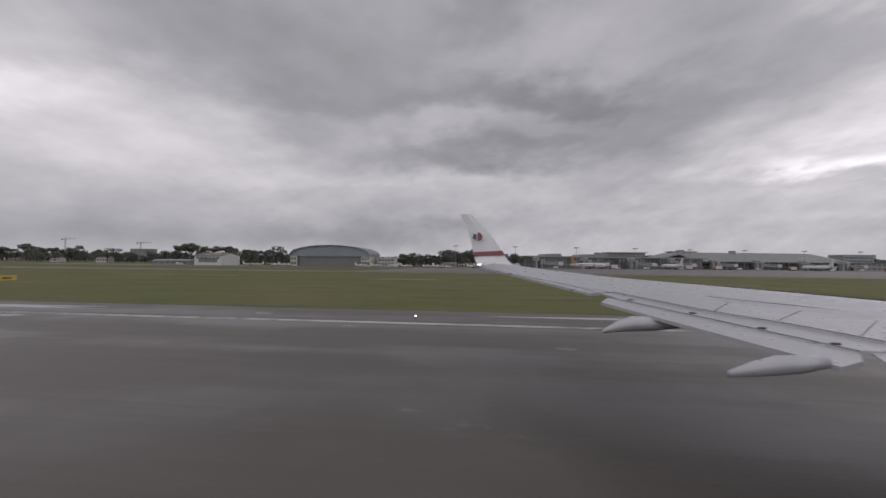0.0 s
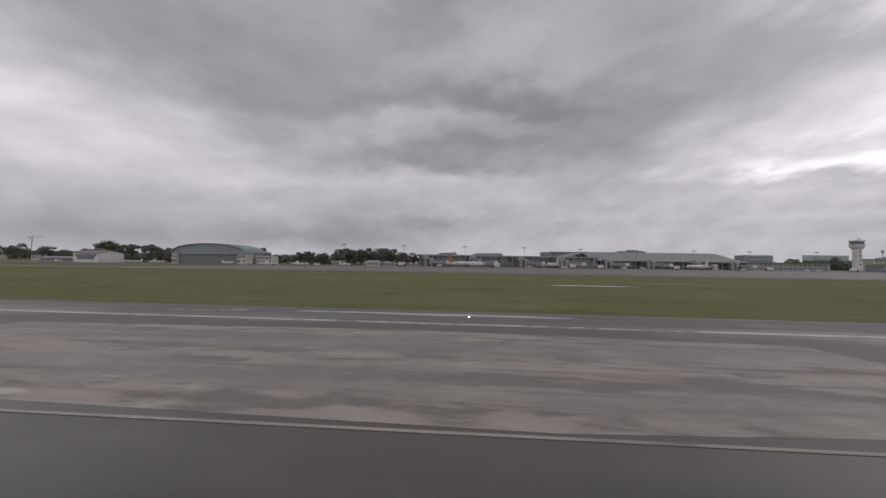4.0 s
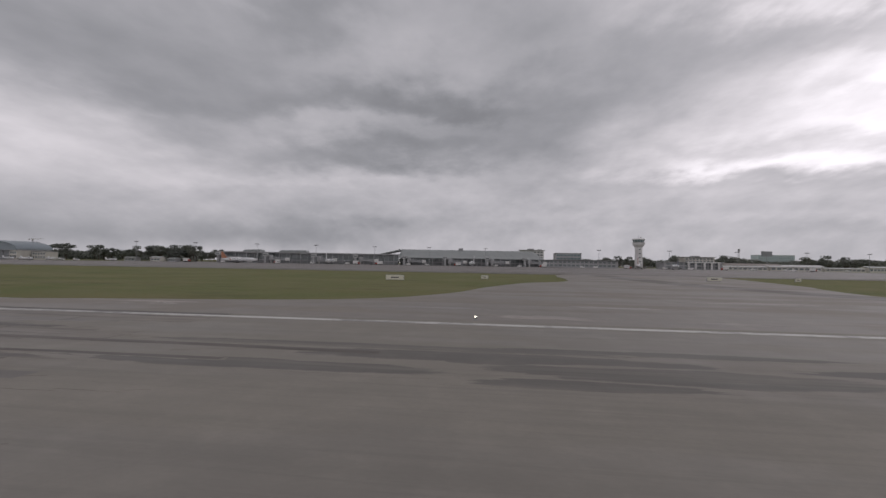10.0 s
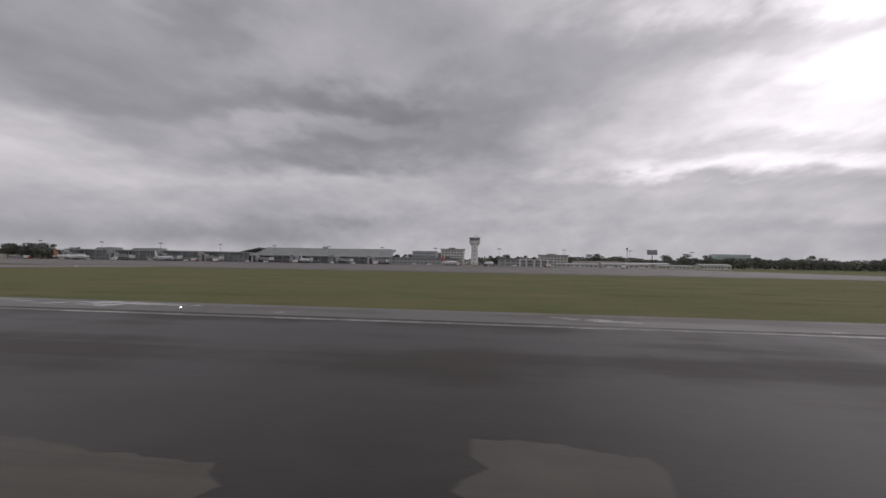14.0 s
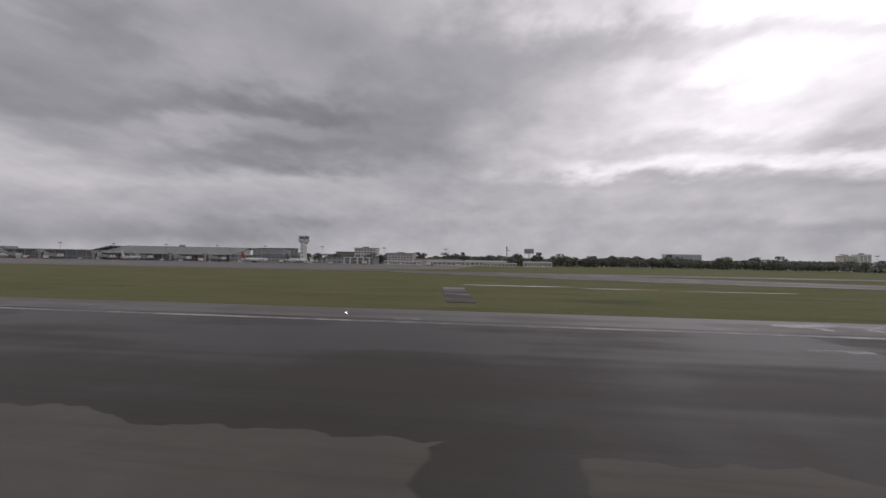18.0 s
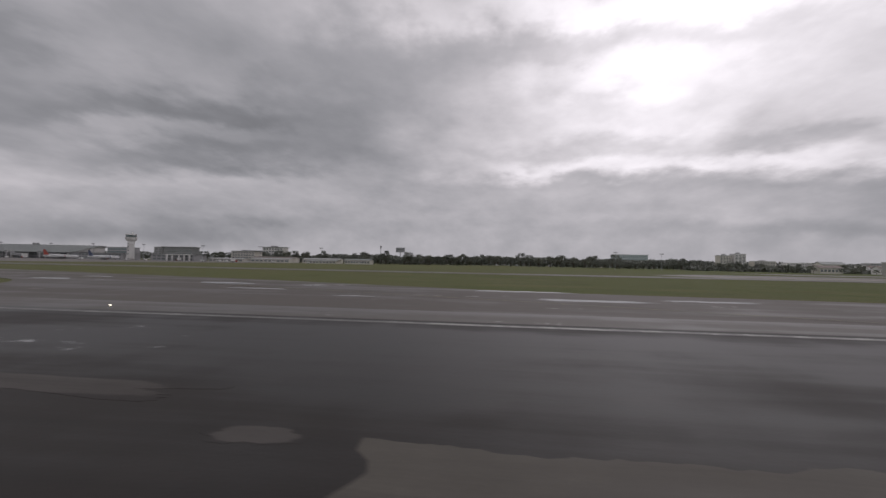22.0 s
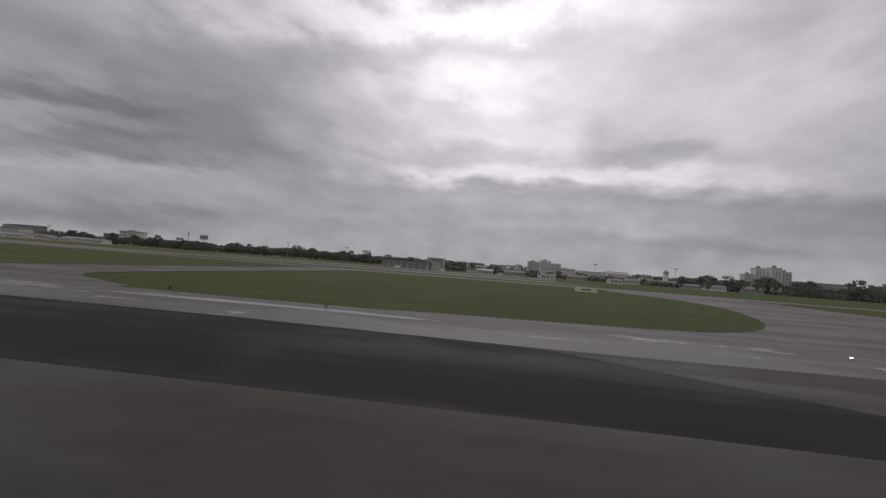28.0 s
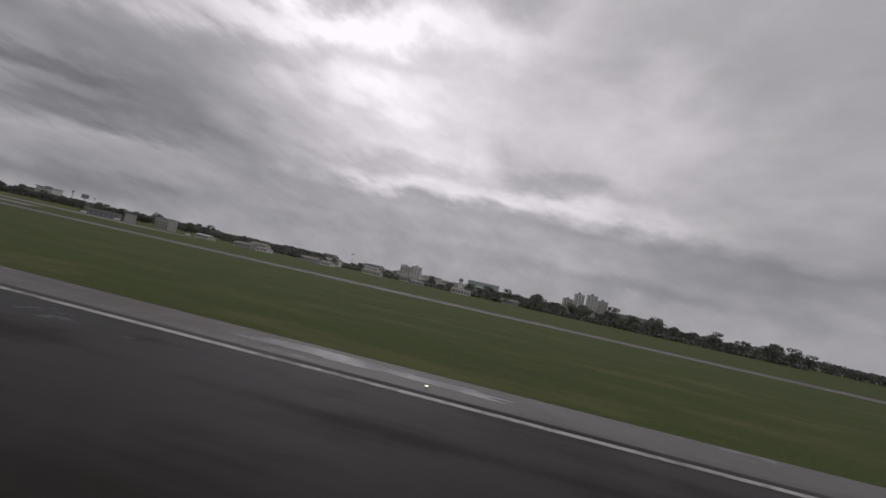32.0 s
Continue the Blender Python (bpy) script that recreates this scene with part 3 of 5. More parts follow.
for lift, pts in enumerate(([(413, 14), (418, 10.5), (432, 4.5), (455, 0), (480, -1.6)],
            [(336, 12.6), (330, 9), (312, 2), (290, -1.6)],
            [(790, 140), (830, 112), (880, 90), (940, 74), (990, 59), (1040, 42), (1075, 29), (1103, 21), (1130, 14.5), (1155, 9.6), (1174.5, 6.36), (1200, 0.6), (1225, -1.6)],
            [(1500, 150), (1512, 90), (1528, 55), (1548, 34), (1567.5, 23.2), (1580, 13.7), (1587.5, 9), (1592, 6.5), (1599, 3.4), (1612, 0.2), (1640, -1.6)])):
    tagged(part("trim", ribbon(curve_points(pts, 8, False), 0.24, 0.0985 + 0.0015 * lift), M_YELLOW), "yellow painted curved lead-off line", "road marking", kind="structure")


def blot(name, x, y, rx, ry, material, text, category, seed=0, z=0.10, ragged=0.22, group=""):
    """A ragged patch on the pavement or the grass."""
    rnd = random.Random(seed)
    pts = []
    for i in range(96):
        a = 2 * math.pi * i / 96
        c, s = math.cos(a), math.sin(a)
        k = 1 + ragged * (noise.noise((c * 1.7 + seed, s * 1.7, seed * 0.37)) * 1.6 + noise.noise((c * 7 + seed, s * 7, 2)) * 0.55 + rnd.uniform(-0.12, 0.12))
        c, s = math.cos(a), math.sin(a)
        sq = 1 / max(abs(c), abs(s)) ** 0.5
        pts.append((c * rx * k * sq, s * ry * k * sq))
    z = (0.0915 if y < 25.2 else 0.0815 if y < 30.4 and not 308 < x < 455 else z) + 0.00042 * (seed % 11)
    bm = slab(pts, z - 0.008, z)
    return tagged(part(name, bm, material, where=(x, y, 0)), text, category, group)


# repairs and damp patches
def drying_area(x0, x1, far, near, material, text, seed, taper=0.1):
    """Asphalt that has dried to a pale tone up to a crisp, ragged rim."""
    r = random.Random(seed)

    def torn(u, v):
        return noise.fractal((u, v, seed * 1.3), 0.7, 2.1, 5)

    k = max(24, int((x1 - x0) * 5))
    rim = []
    for i in range(k + 1):
        q = i / k
        lift = 1 - taper * q ** 2
        rim.append((x0 + (x1 - x0) * q + 0.25 * torn(q * 6, 9.0), near + (far - near) * lift + 0.55 * torn((x0 + (x1 - x0) * q) * 0.33, 0.0)))
    side = [[(x + 0.5 * torn(v * 1.1, x), v) for v in (near + (far * 0.98 - near) * i / 14 for i in range(1, 14))] for x in (x0, x1)]
    outline = [(x0, near)] + side[0] + rim + [p for p in side[1][::-1] if p[1] < rim[-1][1]] + [(x1, near)]
    tagged(part("damp_patch", slab(outline[::-1], 0.085, 0.0949 + 0.0003 * r.random()), material), text, "patch", "drying patches")


for k, (x0, x1, far) in enumerate(((477, 481, 10.3), (497, 505, 7.6), (511, 513.5, 7.5), (544.3, 551.2, 7.2), (555.4, 558.4, 8.2), (688, 696.3, 10.0), (706, 717, 10.2), (721.5, 738, 8.6), (765, 783.4, 9.0), (786, 794, 8.0),
                                   (800, 808.5, 10.0), (812.8, 815.8, 8.2), (829, 841.5, 9.3), (846.2, 848.2, 7.9), (893, 910, 9.0), (995, 1004.3, 9.3), (1038.5, 1056, 8.2), (964.5, 972.6, 9.2), (974.1, 978.5, 7.9))):
    drying_area(x0, x1, far, 2.5, M_DRY, "pale dried patch with a ragged rim on the wet runway", k + 1, 0.14 if x1 - x0 > 6 else 0.0)
drying_area(1345, 1441.2, 9.6, -6, M_RUNWAY_MID, "brown-grey drying stretch of runway asphalt", 40, -0.08)
for y, w, x0, x1, lift in ((10.9, 0.75, 300, 343, 0.0), (13.7, 0.35, 296, 347, 0.0008), (8.7, 0.3, 310, 338, 0.0016), (15.9, 0.5, 288, 352, 0.0012), (11.0, 0.95, 434, 466, 0.0002), (14.4, 0.35, 428, 468, 0.0004), (8.7, 0.3, 437, 468, 0.001), (16.6, 0.3, 440, 462, 0.0006)):
    tagged(part("tyre_mark", ribbon([(x0 + (x1 - x0) * k / 8, y + 0.12 * math.sin(k * 1.7 + y)) for k in range(9)], w, 0.0957 + lift), M_LANE), "long scrubbed rubber lane along the concrete slabs", "tyre mark", "rubber lanes")
tagged(part("surface_patch", slab([(89, 9.0), (118, 9.0), (132, 10.5), (130, 20.6), (112, 21.5), (92, 20.0)], 0.08, 0.0945), M_PATCH_LIGHT), "pale scuffed concrete repair patch in the runway", "patch")
tagged(part("surface_patch", ribbon([(86, 8.4), (100, 8.2), (140, 9.4)], 0.16, 0.099), M_PATCH_LIGHT), "pale sealed edge along the repair patch", "patch")
for x0, x1, y0, y1, sd in ((171, 191, 13.7, 15.3, 1), (178.5, 192, 9.9, 11.9, 2)):
    r = random.Random(sd)
    low = [(x0 + (x1 - x0) * k / 24, y0 + r.uniform(-0.09, 0.09)) for k in range(25)]
    high = [(x1 - (x1 - x0) * k / 24, y1 + r.uniform(-0.12, 0.12)) for k in range(25)]
    ends = [(x1 + r.uniform(-0.5, 0.3), y0 + (y1 - y0) * k / 5) for k in range(1, 5)], [(x0 + r.uniform(-1.2, 0.8), y1 - (y1 - y0) * k / 5) for k in range(1, 5)]
    tagged(part("surface_patch", slab(low + ends[0] + high + ends[1], 0.08, 0.0945), M_STRIP), "dark asphalt strip repair with ragged edges", "patch", "asphalt strip repairs")
tagged(part("surface_patch", slab([(288.6, -20), (290.6, -20), (292.0, 23.6), (289.6, 23.6)], 0.08, 0.0972), M_RUNWAY_MID), "dark asphalt band across the runway", "patch")
for x, y, rx, ry, sd in ((1178.9, 7.6, 0.30, 2.2, 211), (1178.8, 10.6, 0.14, 1.6, 212), (1178.9, 9.0, 0.62, 0.35, 213)):
    blot("surface_patch", x, y, rx, ry, M_PATCH_DARK, "dark ragged stain along a joint across the wet runway", "patch", sd + 3, 0.0945, 0.5, "joint stains")
tagged(part("surface_patch", slab([(1443.6, 10.6), (1462, 10.4), (1480, 10.5), (1493, 10.4), (1490, 12.6), (1485, 16), (1478, 20.4), (1462, 21.1), (1441.4, 21.0), (1442.2, 14.6)], 0.08, 0.0945), M_PATCH_DARK), "broad dark fresh asphalt band", "patch")
for x, y, rx, ry, sd in ((80.6, 6.5, 0.34, 0.55, 6), (590, 6.2, 5, 1.1, 6), (640, 7, 6, 1.4, 7), (935, 7, 4, 1.2, 17), (1000, 19, 2.2, 0.6, 18), (1028, 10.2, 4, 0.6, 20), (1036.3, 8.0, 0.7, 0.35, 57),
                         (1096, 8.5, 3.4, 1.2, 21), (1108, 7.2, 4, 1.2, 22), (1140, 9, 4, 1.0, 23), (1170.5, 11.6, 3.4, 0.55, 201), (1180, 11.4, 3, 0.5, 202), (1174, 7.0, 9, 1.7, 203), (1190, 7.2, 7, 1.4, 204), (1240, 9.6, 3, 0.6, 205), (1252, 11.7, 2.4, 0.5, 206), (1212, 12.5, 4, 1.0, 25), (1251, 7.4, 6.5, 1.5, 26), (1246.6, 12.2, 0.9, 2.6, 58), (1280, 6.4, 7, 1.4, 27), (1330, 7, 7, 1.2, 28)):
    blot("damp_patch", x, y, rx * 1.25, ry * 1.25, M_PATCH_GREY if x > 800 else M_PATCH_START if x < 284 else M_PATCH_DAMP, "pale drying patch on the wet runway", "patch", sd, 0.0945, 0.35, "drying patches")
for x, y, rx, ry, sd in ((296, 12, 10, 0.8, 141), (305, 17, 14, 0.7, 142), (312, 8.6, 11, 0.6, 143), (320, 18.5, 13, 0.8, 144), (328, 13, 10, 0.7, 145),
                         (452, 16, 14, 0.9, 153), (460, 11.5, 12, 0.8, 154), (455, 7.6, 10, 0.7, 155), (318, 14, 12, 0.35, 42), (330, 10, 9, 0.3, 43), (438, 13, 8, 0.5, 44), (446, 18, 9, 0.5, 45), (448, 9.3, 9, 0.4, 48),
                         (1622, 14.5, 8, 0.5, 49), (1628, 12, 7, 0.45, 50), (1624, 10.5, 12, 0.5, 51), (1632, 15, 14, 0.4, 52), (1650, 8.6, 9, 0.5, 53)):
    blot("tyre_mark", x, y, rx * 1.2, ry * 1.3, M_TYRE_END if x > 1000 else M_TYRE, "black rubber tyre streak along the runway", "tyre mark", sd, 0.097, 0.3, "tyre streaks")
for x, y, rx, ry, sd in ((397, 14.2, 5.4, 0.42, 221), (400, 13.4, 2.6, 0.3, 222), (399.4, 9.9, 2.6, 0.3, 223), (390, 13.0, 3.0, 0.35, 224), (396, 16.6, 2.8, 0.25, 225), (415, 12.6, 5, 0.4, 226), (421, 16.0, 6, 0.5, 227), (427, 9.2, 5, 0.4, 228), (428, 18.6, 6, 0.5, 229),
                         (350, 17.0, 8, 0.4, 230), (357, 15.6, 7, 0.8, 231), (362, 14.0, 5, 0.9, 232), (364, 17.4, 6, 0.4, 233), (359, 12.6, 3, 0.5, 234), (347, 13.4, 6, 0.6, 235), (372, 15.4, 5, 0.5, 237), (371, 10.0, 1.4, 1.6, 238), (374, 12.4, 1.6, 1.4, 239)):
    blot("tyre_mark", x, y, rx * 1.2, ry * 1.2, M_SCUFF, "faint dark rubber scuff on the smooth concrete", "tyre mark", sd, 0.097, 0.35, "tyre streaks")
for x, y, rx, ry, sd in ((399, 28.6, 2.6, 0.7, 241), (392, 32, 3.4, 0.6, 242), (404, 33.5, 2.2, 0.7, 243), (352, 32.5, 3.2, 0.6, 244), (360, 28.2, 3.0, 0.8, 245), (366, 36, 4, 0.7, 246), (371, 27.5, 2.4, 0.6, 247), (424, 31.5, 5, 0.35, 248), (436, 29.0, 5, 0.4, 249), (380, 44, 5, 0.8, 250), (330, 31.2, 4, 0.4, 251)):
    blot("surface_patch", x, y, rx, ry, M_PATCH_LIGHT, "pale worn smear on the concrete exit", "patch", sd, 0.0855, 0.45, "pale smears")
for x, y, rx, ry, sd in ((341, 6.6, 5, 1.0, 261), (340, 10.4, 6, 0.8, 262), (341, 14.6, 5, 1.2, 263), (340, 19.4, 6, 1.3, 264), (430, 6.8, 5, 1.1, 265), (431, 9.8, 6, 0.8, 266), (430, 13.0, 5, 0.9, 267), (431, 16.2, 6, 0.8, 268), (430, 20.6, 6, 1.2, 269)):
    blot("surface_patch", x, y, rx, ry, M_PLAIN, "smooth drying concrete spreading over worn slabs", "patch", sd, 0.0945, 0.45, "concrete patches")
for pts in ([(1496, 10.8), (1500, 11.9), (1503.6, 12.6), (1508, 14.0), (1511.5, 16.2), (1516.8, 21.4), (1520, 26)], [(1495, 12.8), (1501.2, 11.6), (1507.4, 10.2), (1511.8, 9.3), (1520, 8.7), (1536, 8.1)]):
    tagged(part("tyre_mark", ribbon(curve_points(pts, 6, False), 0.08, 0.0962), M_STRIP), "thin curved black skid line turning off the runway", "tyre mark", "skid lines")
for x, y, rx, ry, sd in ((972, 59, 3, 1.2, 61), (1002, 59, 3.5, 1.5, 62), (971, 68, 2.5, 1.0, 63), (1027, 42, 2.2, 0.4, 64), (1044, 56, 5, 1.2, 65), (1051, 44, 5, 1.4, 66), (1062, 47, 4, 0.8, 67), (1085, 38, 7, 0.9, 68), (1012, 49, 3, 0.5, 60), (1098, 33, 5, 0.5, 59),
                         (-40, 27.6, 12, 0.7, 69), (20, 28.6, 16, 0.5, 70), (112, 28.4, 9, 0.5, 71), (1640, 28, 12, 0.8, 72), (1700, 28.4, 10, 1.0, 73), (1745, 27.8, 14, 0.9, 74), (1790, 28.2, 9, 1.0, 75),
                         (1380, 28, 10, 0.5, 78), (1460, 27.6, 10, 0.6, 79), (1240, 28, 12, 0.6, 80)):
    blot("rain_pool", x, y, rx, ry, M_WATER, "shallow rain pool mirroring the grey sky", "puddle", sd, 0.0715, 0.45, "rain pools")
for x, y, rx, ry, sd in ((-125, 112, 26, 1.1, 81), (-78, 99, 16, 0.9, 82), (-20, 92, 12, 0.8, 83), (132, 75, 7, 0.9, 84), (150, 90, 6, 0.8, 85), (895.5, 48, 1.2, 0.5, 186), (706.9, 35.5, 1.5, 0.3, 187), (787, 70, 9, 0.9, 86), (803, 67, 5, 0.7, 87), (820, 66, 7, 0.7, 88), (-60, 84, 9, 0.6, 89),
                         (40, 88, 9, 0.7, 90), (1590, 96, 10, 0.9, 91), (1610, 70, 5, 0.6, 92)):
    blot("rain_pool", x, y, rx, ry, M_WATER, "narrow strip of standing rain water in the grass", "puddle", sd, 0.012, 0.4, "grass pools")


tagged(part("drain_cover", slab([(971.5, 25.5), (972.2, 25.5), (972.4, 30.2), (971.7, 30.2)], 0.06, 0.0845), M_PATCH_DARK), "dark wet drain strip across the shoulder", "drain cover")
tagged(part("drain_cover", slab([(780.1, 38), (782.7, 38), (780.4, 57), (777.4, 57)], 0.0, 0.05), M_RUNWAY_DAMP), "dark flat concrete drain cover sunk in the grass", "drain cover")
tagged(part("drain_cover", slab([(777.4, 57.1), (780.4, 57.1), (780.0, 61), (777.0, 61)], 0.0, 0.05), M_PATCH_LIGHT), "pale wet concrete drain cover sunk in the grass", "drain cover")


# ---- the wing, as it stands at the start of the run ----
def wing_z(y):
    return 1.555 + 0.105 * y


def aircraft_wing():
    w = thing("aircraft_wing", 0, 0, "silver-grey airliner wing with lowered flaps and an upswept white winglet", "aircraft wing")

    def skin(outline, thick, lift=0.0, bm=None):
        bm = bm or bmesh.new()
        hi = [bm.verts.new((x, y, wing_z(y) + lift)) for x, y in outline]
        lo = [bm.verts.new((x, y, wing_z(y) + lift - thick)) for x, y in outline]
        bm.faces.new(hi)
        bm.faces.new(lo[::-1])
        k = len(hi)
        for i in range(k):
            bm.faces.new((hi[i], lo[i], lo[(i + 1) % k], hi[(i + 1) % k]))
        bmesh.ops.recalc_face_normals(bm, faces=bm.faces)
        return bm

    # box with a cambered section: chord lines at several spans
    bm = bmesh.new()
    spans = [(18.3, -0.75, 0.75, 0.10), (16.5, 0.1, 2.05, 0.16), (14.6, 1.0, 3.9, 0.24), (11.9, 3.0, 7.85, 0.36), (9.1, 5.4, 11.4, 0.50), (7.1, 5.45, 14.0, 0.62), (6.5, 5.22, 14.8, 0.66), (5.0, 4.7, 16.7, 0.75)]
    rows = []
    for y, te, le, th in spans:
        row = []
        for s, up, down in ((0, 0.0, 0.04), (0.35, 0.35, 0.5), (0.7, 0.5, 0.9), (0.92, 0.36, 0.7), (1.0, 0.0, 0.05)):
            x = te + (le - te) * s
            row.append((bm.verts.new((x, y, wing_z(y) + up * th * 0.45)), bm.verts.new((x, y, wing_z(y) - down * th))))
        rows.append(row)
    for a, b in zip(rows, rows[1:]):
        for i in range(4):
            bm.faces.new((a[i][0], a[i + 1][0], b[i + 1][0], b[i][0]))
            bm.faces.new((a[i][1], b[i][1], b[i + 1][1], a[i + 1][1]))
        bm.faces.new((a[0][0], b[0][0], b[0][1], a[0][1]))
        bm.faces.new((a[4][0], a[4][1], b[4][1], b[4][0]))
    for row in (rows[0], rows[-1]):
        bm.faces.new([v[0] for v in row] + [v[1] for v in row[::-1]])
    bmesh.ops.recalc_face_normals(bm, faces=bm.faces)
    part("wing_panel", bm, M_WING, w, smooth=False)
    # polished nose of the wing
    bm = bmesh.new()
    nose = []
    for y, te, le, th in spans:
        nose.append([bm.verts.new((le + dx, y, wing_z(y) + dz * th)) for dx, dz in ((-0.34, 0.19), (-0.1, 0.13), (0.06, -0.02), (-0.1, -0.25), (-0.34, -0.5))])
    for a, b in zip(nose, nose[1:]):
        for i in range(4):
            bm.faces.new((a[i], a[i + 1], b[i + 1], b[i]))
    bmesh.ops.recalc_face_normals(bm, faces=bm.faces)
    part("leading_edge", bm, M_WING_EDGE, w, "bright polished metal leading edge", True)
    part("aileron", skin([(-0.6, 17.6), (2.45, 11.6), (2.95, 11.9), (-0.1, 17.5)], 0.07, -0.01), M_WING, w)
    for a, b, c, d in (((2.97, 11.48), (4.21, 9.46), (5.15, 10.26), (5.07, 10.99)), ((4.21, 9.46), (5.21, 8.33), (6.16, 9.54), (5.15, 10.26)), ((5.21, 8.33), (5.89, 7.31), (6.89, 8.73), (6.16, 9.54))):
        part("spoiler", skin([a, b, c, d], 0.05, 0.068), M_WING, w)
    part("trailing_panel", skin([(2.96, 10.63), (4.32, 8.41), (5.23, 6.91), (5.78, 6.9), (5.89, 7.31), (5.21, 8.33), (4.21, 9.46), (2.97, 11.48), (2.7, 11.5)], 0.05, 0.03), M_WING, w)
    part("flap", skin([(2.44, 10.37), (2.74, 10.98), (5.38, 7.13), (4.95, 6.5), (4.49, 6.22)], 0.07, 0.0), M_WING, w, "lowered trailing-edge flap")
    for a, b, lift in (((2.97, 11.48), (4.21, 9.46), 0.085),
                       ((4.21, 9.46), (5.21, 8.33), 0.085),
                       ((5.21, 8.33), (5.89, 7.31), 0.085),
                       ((5.07, 10.99), (6.41, 10.06), 0.085),
                       ((6.41, 10.06), (7.47, 9.26), 0.085),
                       ((4.42, 9.32), (5.15, 10.26), 0.085),
                       ((5.15, 8.58), (6.16, 9.54), 0.085),
                       ((5.79, 7.62), (6.89, 8.73), 0.085),
                       ((2.96, 10.63), (4.32, 8.41), 0.04),
                       ((4.32, 8.41), (5.23, 6.91), 0.04),
                       ((0.46, 15.26), (2.03, 12.93), 0.04),
                       ((2.03, 12.93), (2.65, 11.54), 0.04)):
        (xa, ya), (xb, yb) = a, b
        part("panel_gap", bar((xa, ya, wing_z(ya) + lift - 0.014), (xb, yb, wing_z(yb) + lift - 0.014), 0.006, 4), M_BLACK, w, "dark panel gap")
    for x, y in ((3.15, 10.55), (3.95, 9.22), (4.6, 8.1), (5.13, 7.22)):
        part("hinge_slot", box(x - 0.06, x + 0.06, y - 0.035, y + 0.035, wing_z(y) - 0.02, wing_z(y) + 0.05, 0.006), M_BLACK, w)
    # flap track fairings: blunt wedges whose straight keel rises into the flap: along, keel, ridge, half-width
    for y, stations in ((9.1, ((2.18, 2.12, 2.20, 0.04), (2.45, 2.15, 2.37, 0.11), (2.73, 2.17, 2.48, 0.15), (3.2, 2.20, 2.48, 0.15), (3.65, 2.26, 2.45, 0.09))),
                        (6.4, ((3.2, 1.975, 2.07, 0.03), (3.5, 1.99, 2.20, 0.09), (3.81, 2.02, 2.30, 0.13), (4.1, 2.06, 2.31, 0.13), (4.45, 2.15, 2.31, 0.08)))):
        bm = bmesh.new()
        rings = []
        for x, keel, ridge, half in stations:
            mid, tall = (keel + ridge) / 2, (ridge - keel) / 2
            rings.append([bm.verts.new((x, y + half * math.cos(a), mid + tall * math.sin(a))) for a in [math.pi * k / 6 for k in range(12)]])
        for p, q in zip(rings, rings[1:]):
            for k in range(12):
                bm.faces.new((p[k], p[(k + 1) % 12], q[(k + 1) % 12], q[k]))
        bm.faces.new(rings[0][::-1])
        bm.faces.new(rings[-1])
        bmesh.ops.recalc_face_normals(bm, faces=bm.faces)
        part("flap_track_fairing", bm, M_WING, w, smooth=True)
    # winglet: blended up from the tip
    bm = bmesh.new()
    sections = [(-0.75, 0.75, 18.30, 3.477), (-0.86, 0.62, 18.75, 3.58), (-0.95, 0.40, 19.05, 3.86), (-1.12, -0.02, 19.25, 4.55), (-1.40, -0.62, 19.5, 5.30), (-1.62, -1.12, 19.62, 5.78)]
    rows = []
    for te, le, y, z in sections:
        mid = (te + le) / 2
        rows.append([bm.verts.new(p) for p in ((te, y, z), (mid, y - 0.05, z + 0.02), (le, y, z), (mid, y + 0.05, z - 0.02))])
    for a, b in zip(rows, rows[1:]):
        for i in range(4):
            bm.faces.new((a[i], a[(i + 1) % 4], b[(i + 1) % 4], b[i]))
    bm.faces.new(rows[0][::-1])
    bm.faces.new(rows[-1])
    bmesh.ops.recalc_face_normals(bm, faces=bm.faces)
    wl = part("winglet", bm, M_PLANE, w, "white upswept winglet", False)
    bm = bmesh.new()
    q = [bm.verts.new(p) for p in ((-0.93, 18.96, 3.83), (0.42, 18.96, 3.90), (0.28, 19.01, 4.10), (-0.99, 19.01, 4.03))]
    bm.faces.new(q)
    part("stripe", bm, M_MAROON, wl, "maroon painted stripe")
    bm = bmesh.new()
    bm.faces.new([bm.verts.new((-0.80 + 0.22 * math.cos(a), 19.10 + 0.08 * math.sin(a), 4.72 + 0.20 * math.sin(a))) for a in [i * math.pi / 10 - math.pi / 2 for i in range(11)]])
    part("emblem", bm, M_MAROON, wl, "maroon painted emblem")
    bm = bmesh.new()
    bm.faces.new([bm.verts.new(p) for p in ((-1.02, 19.075, 4.62), (-0.86, 19.075, 4.58), (-0.84, 19.125, 4.82), (-1.00, 19.125, 4.86))])
    part("emblem", bm, M_BLUE, wl, "blue painted emblem")
    part("static_wick", bar((-0.7, 18.2, 3.44), (-0.95, 18.25, 3.40), 0.02, 5), M_BLACK, w)
    part("tip_light", lathe([(-0.78, 0.02), (-0.7, 0.05), (-0.6, 0.05)], 8, (18.35, 3.47), "x"), M_FLOOD, w)


aircraft_wing()


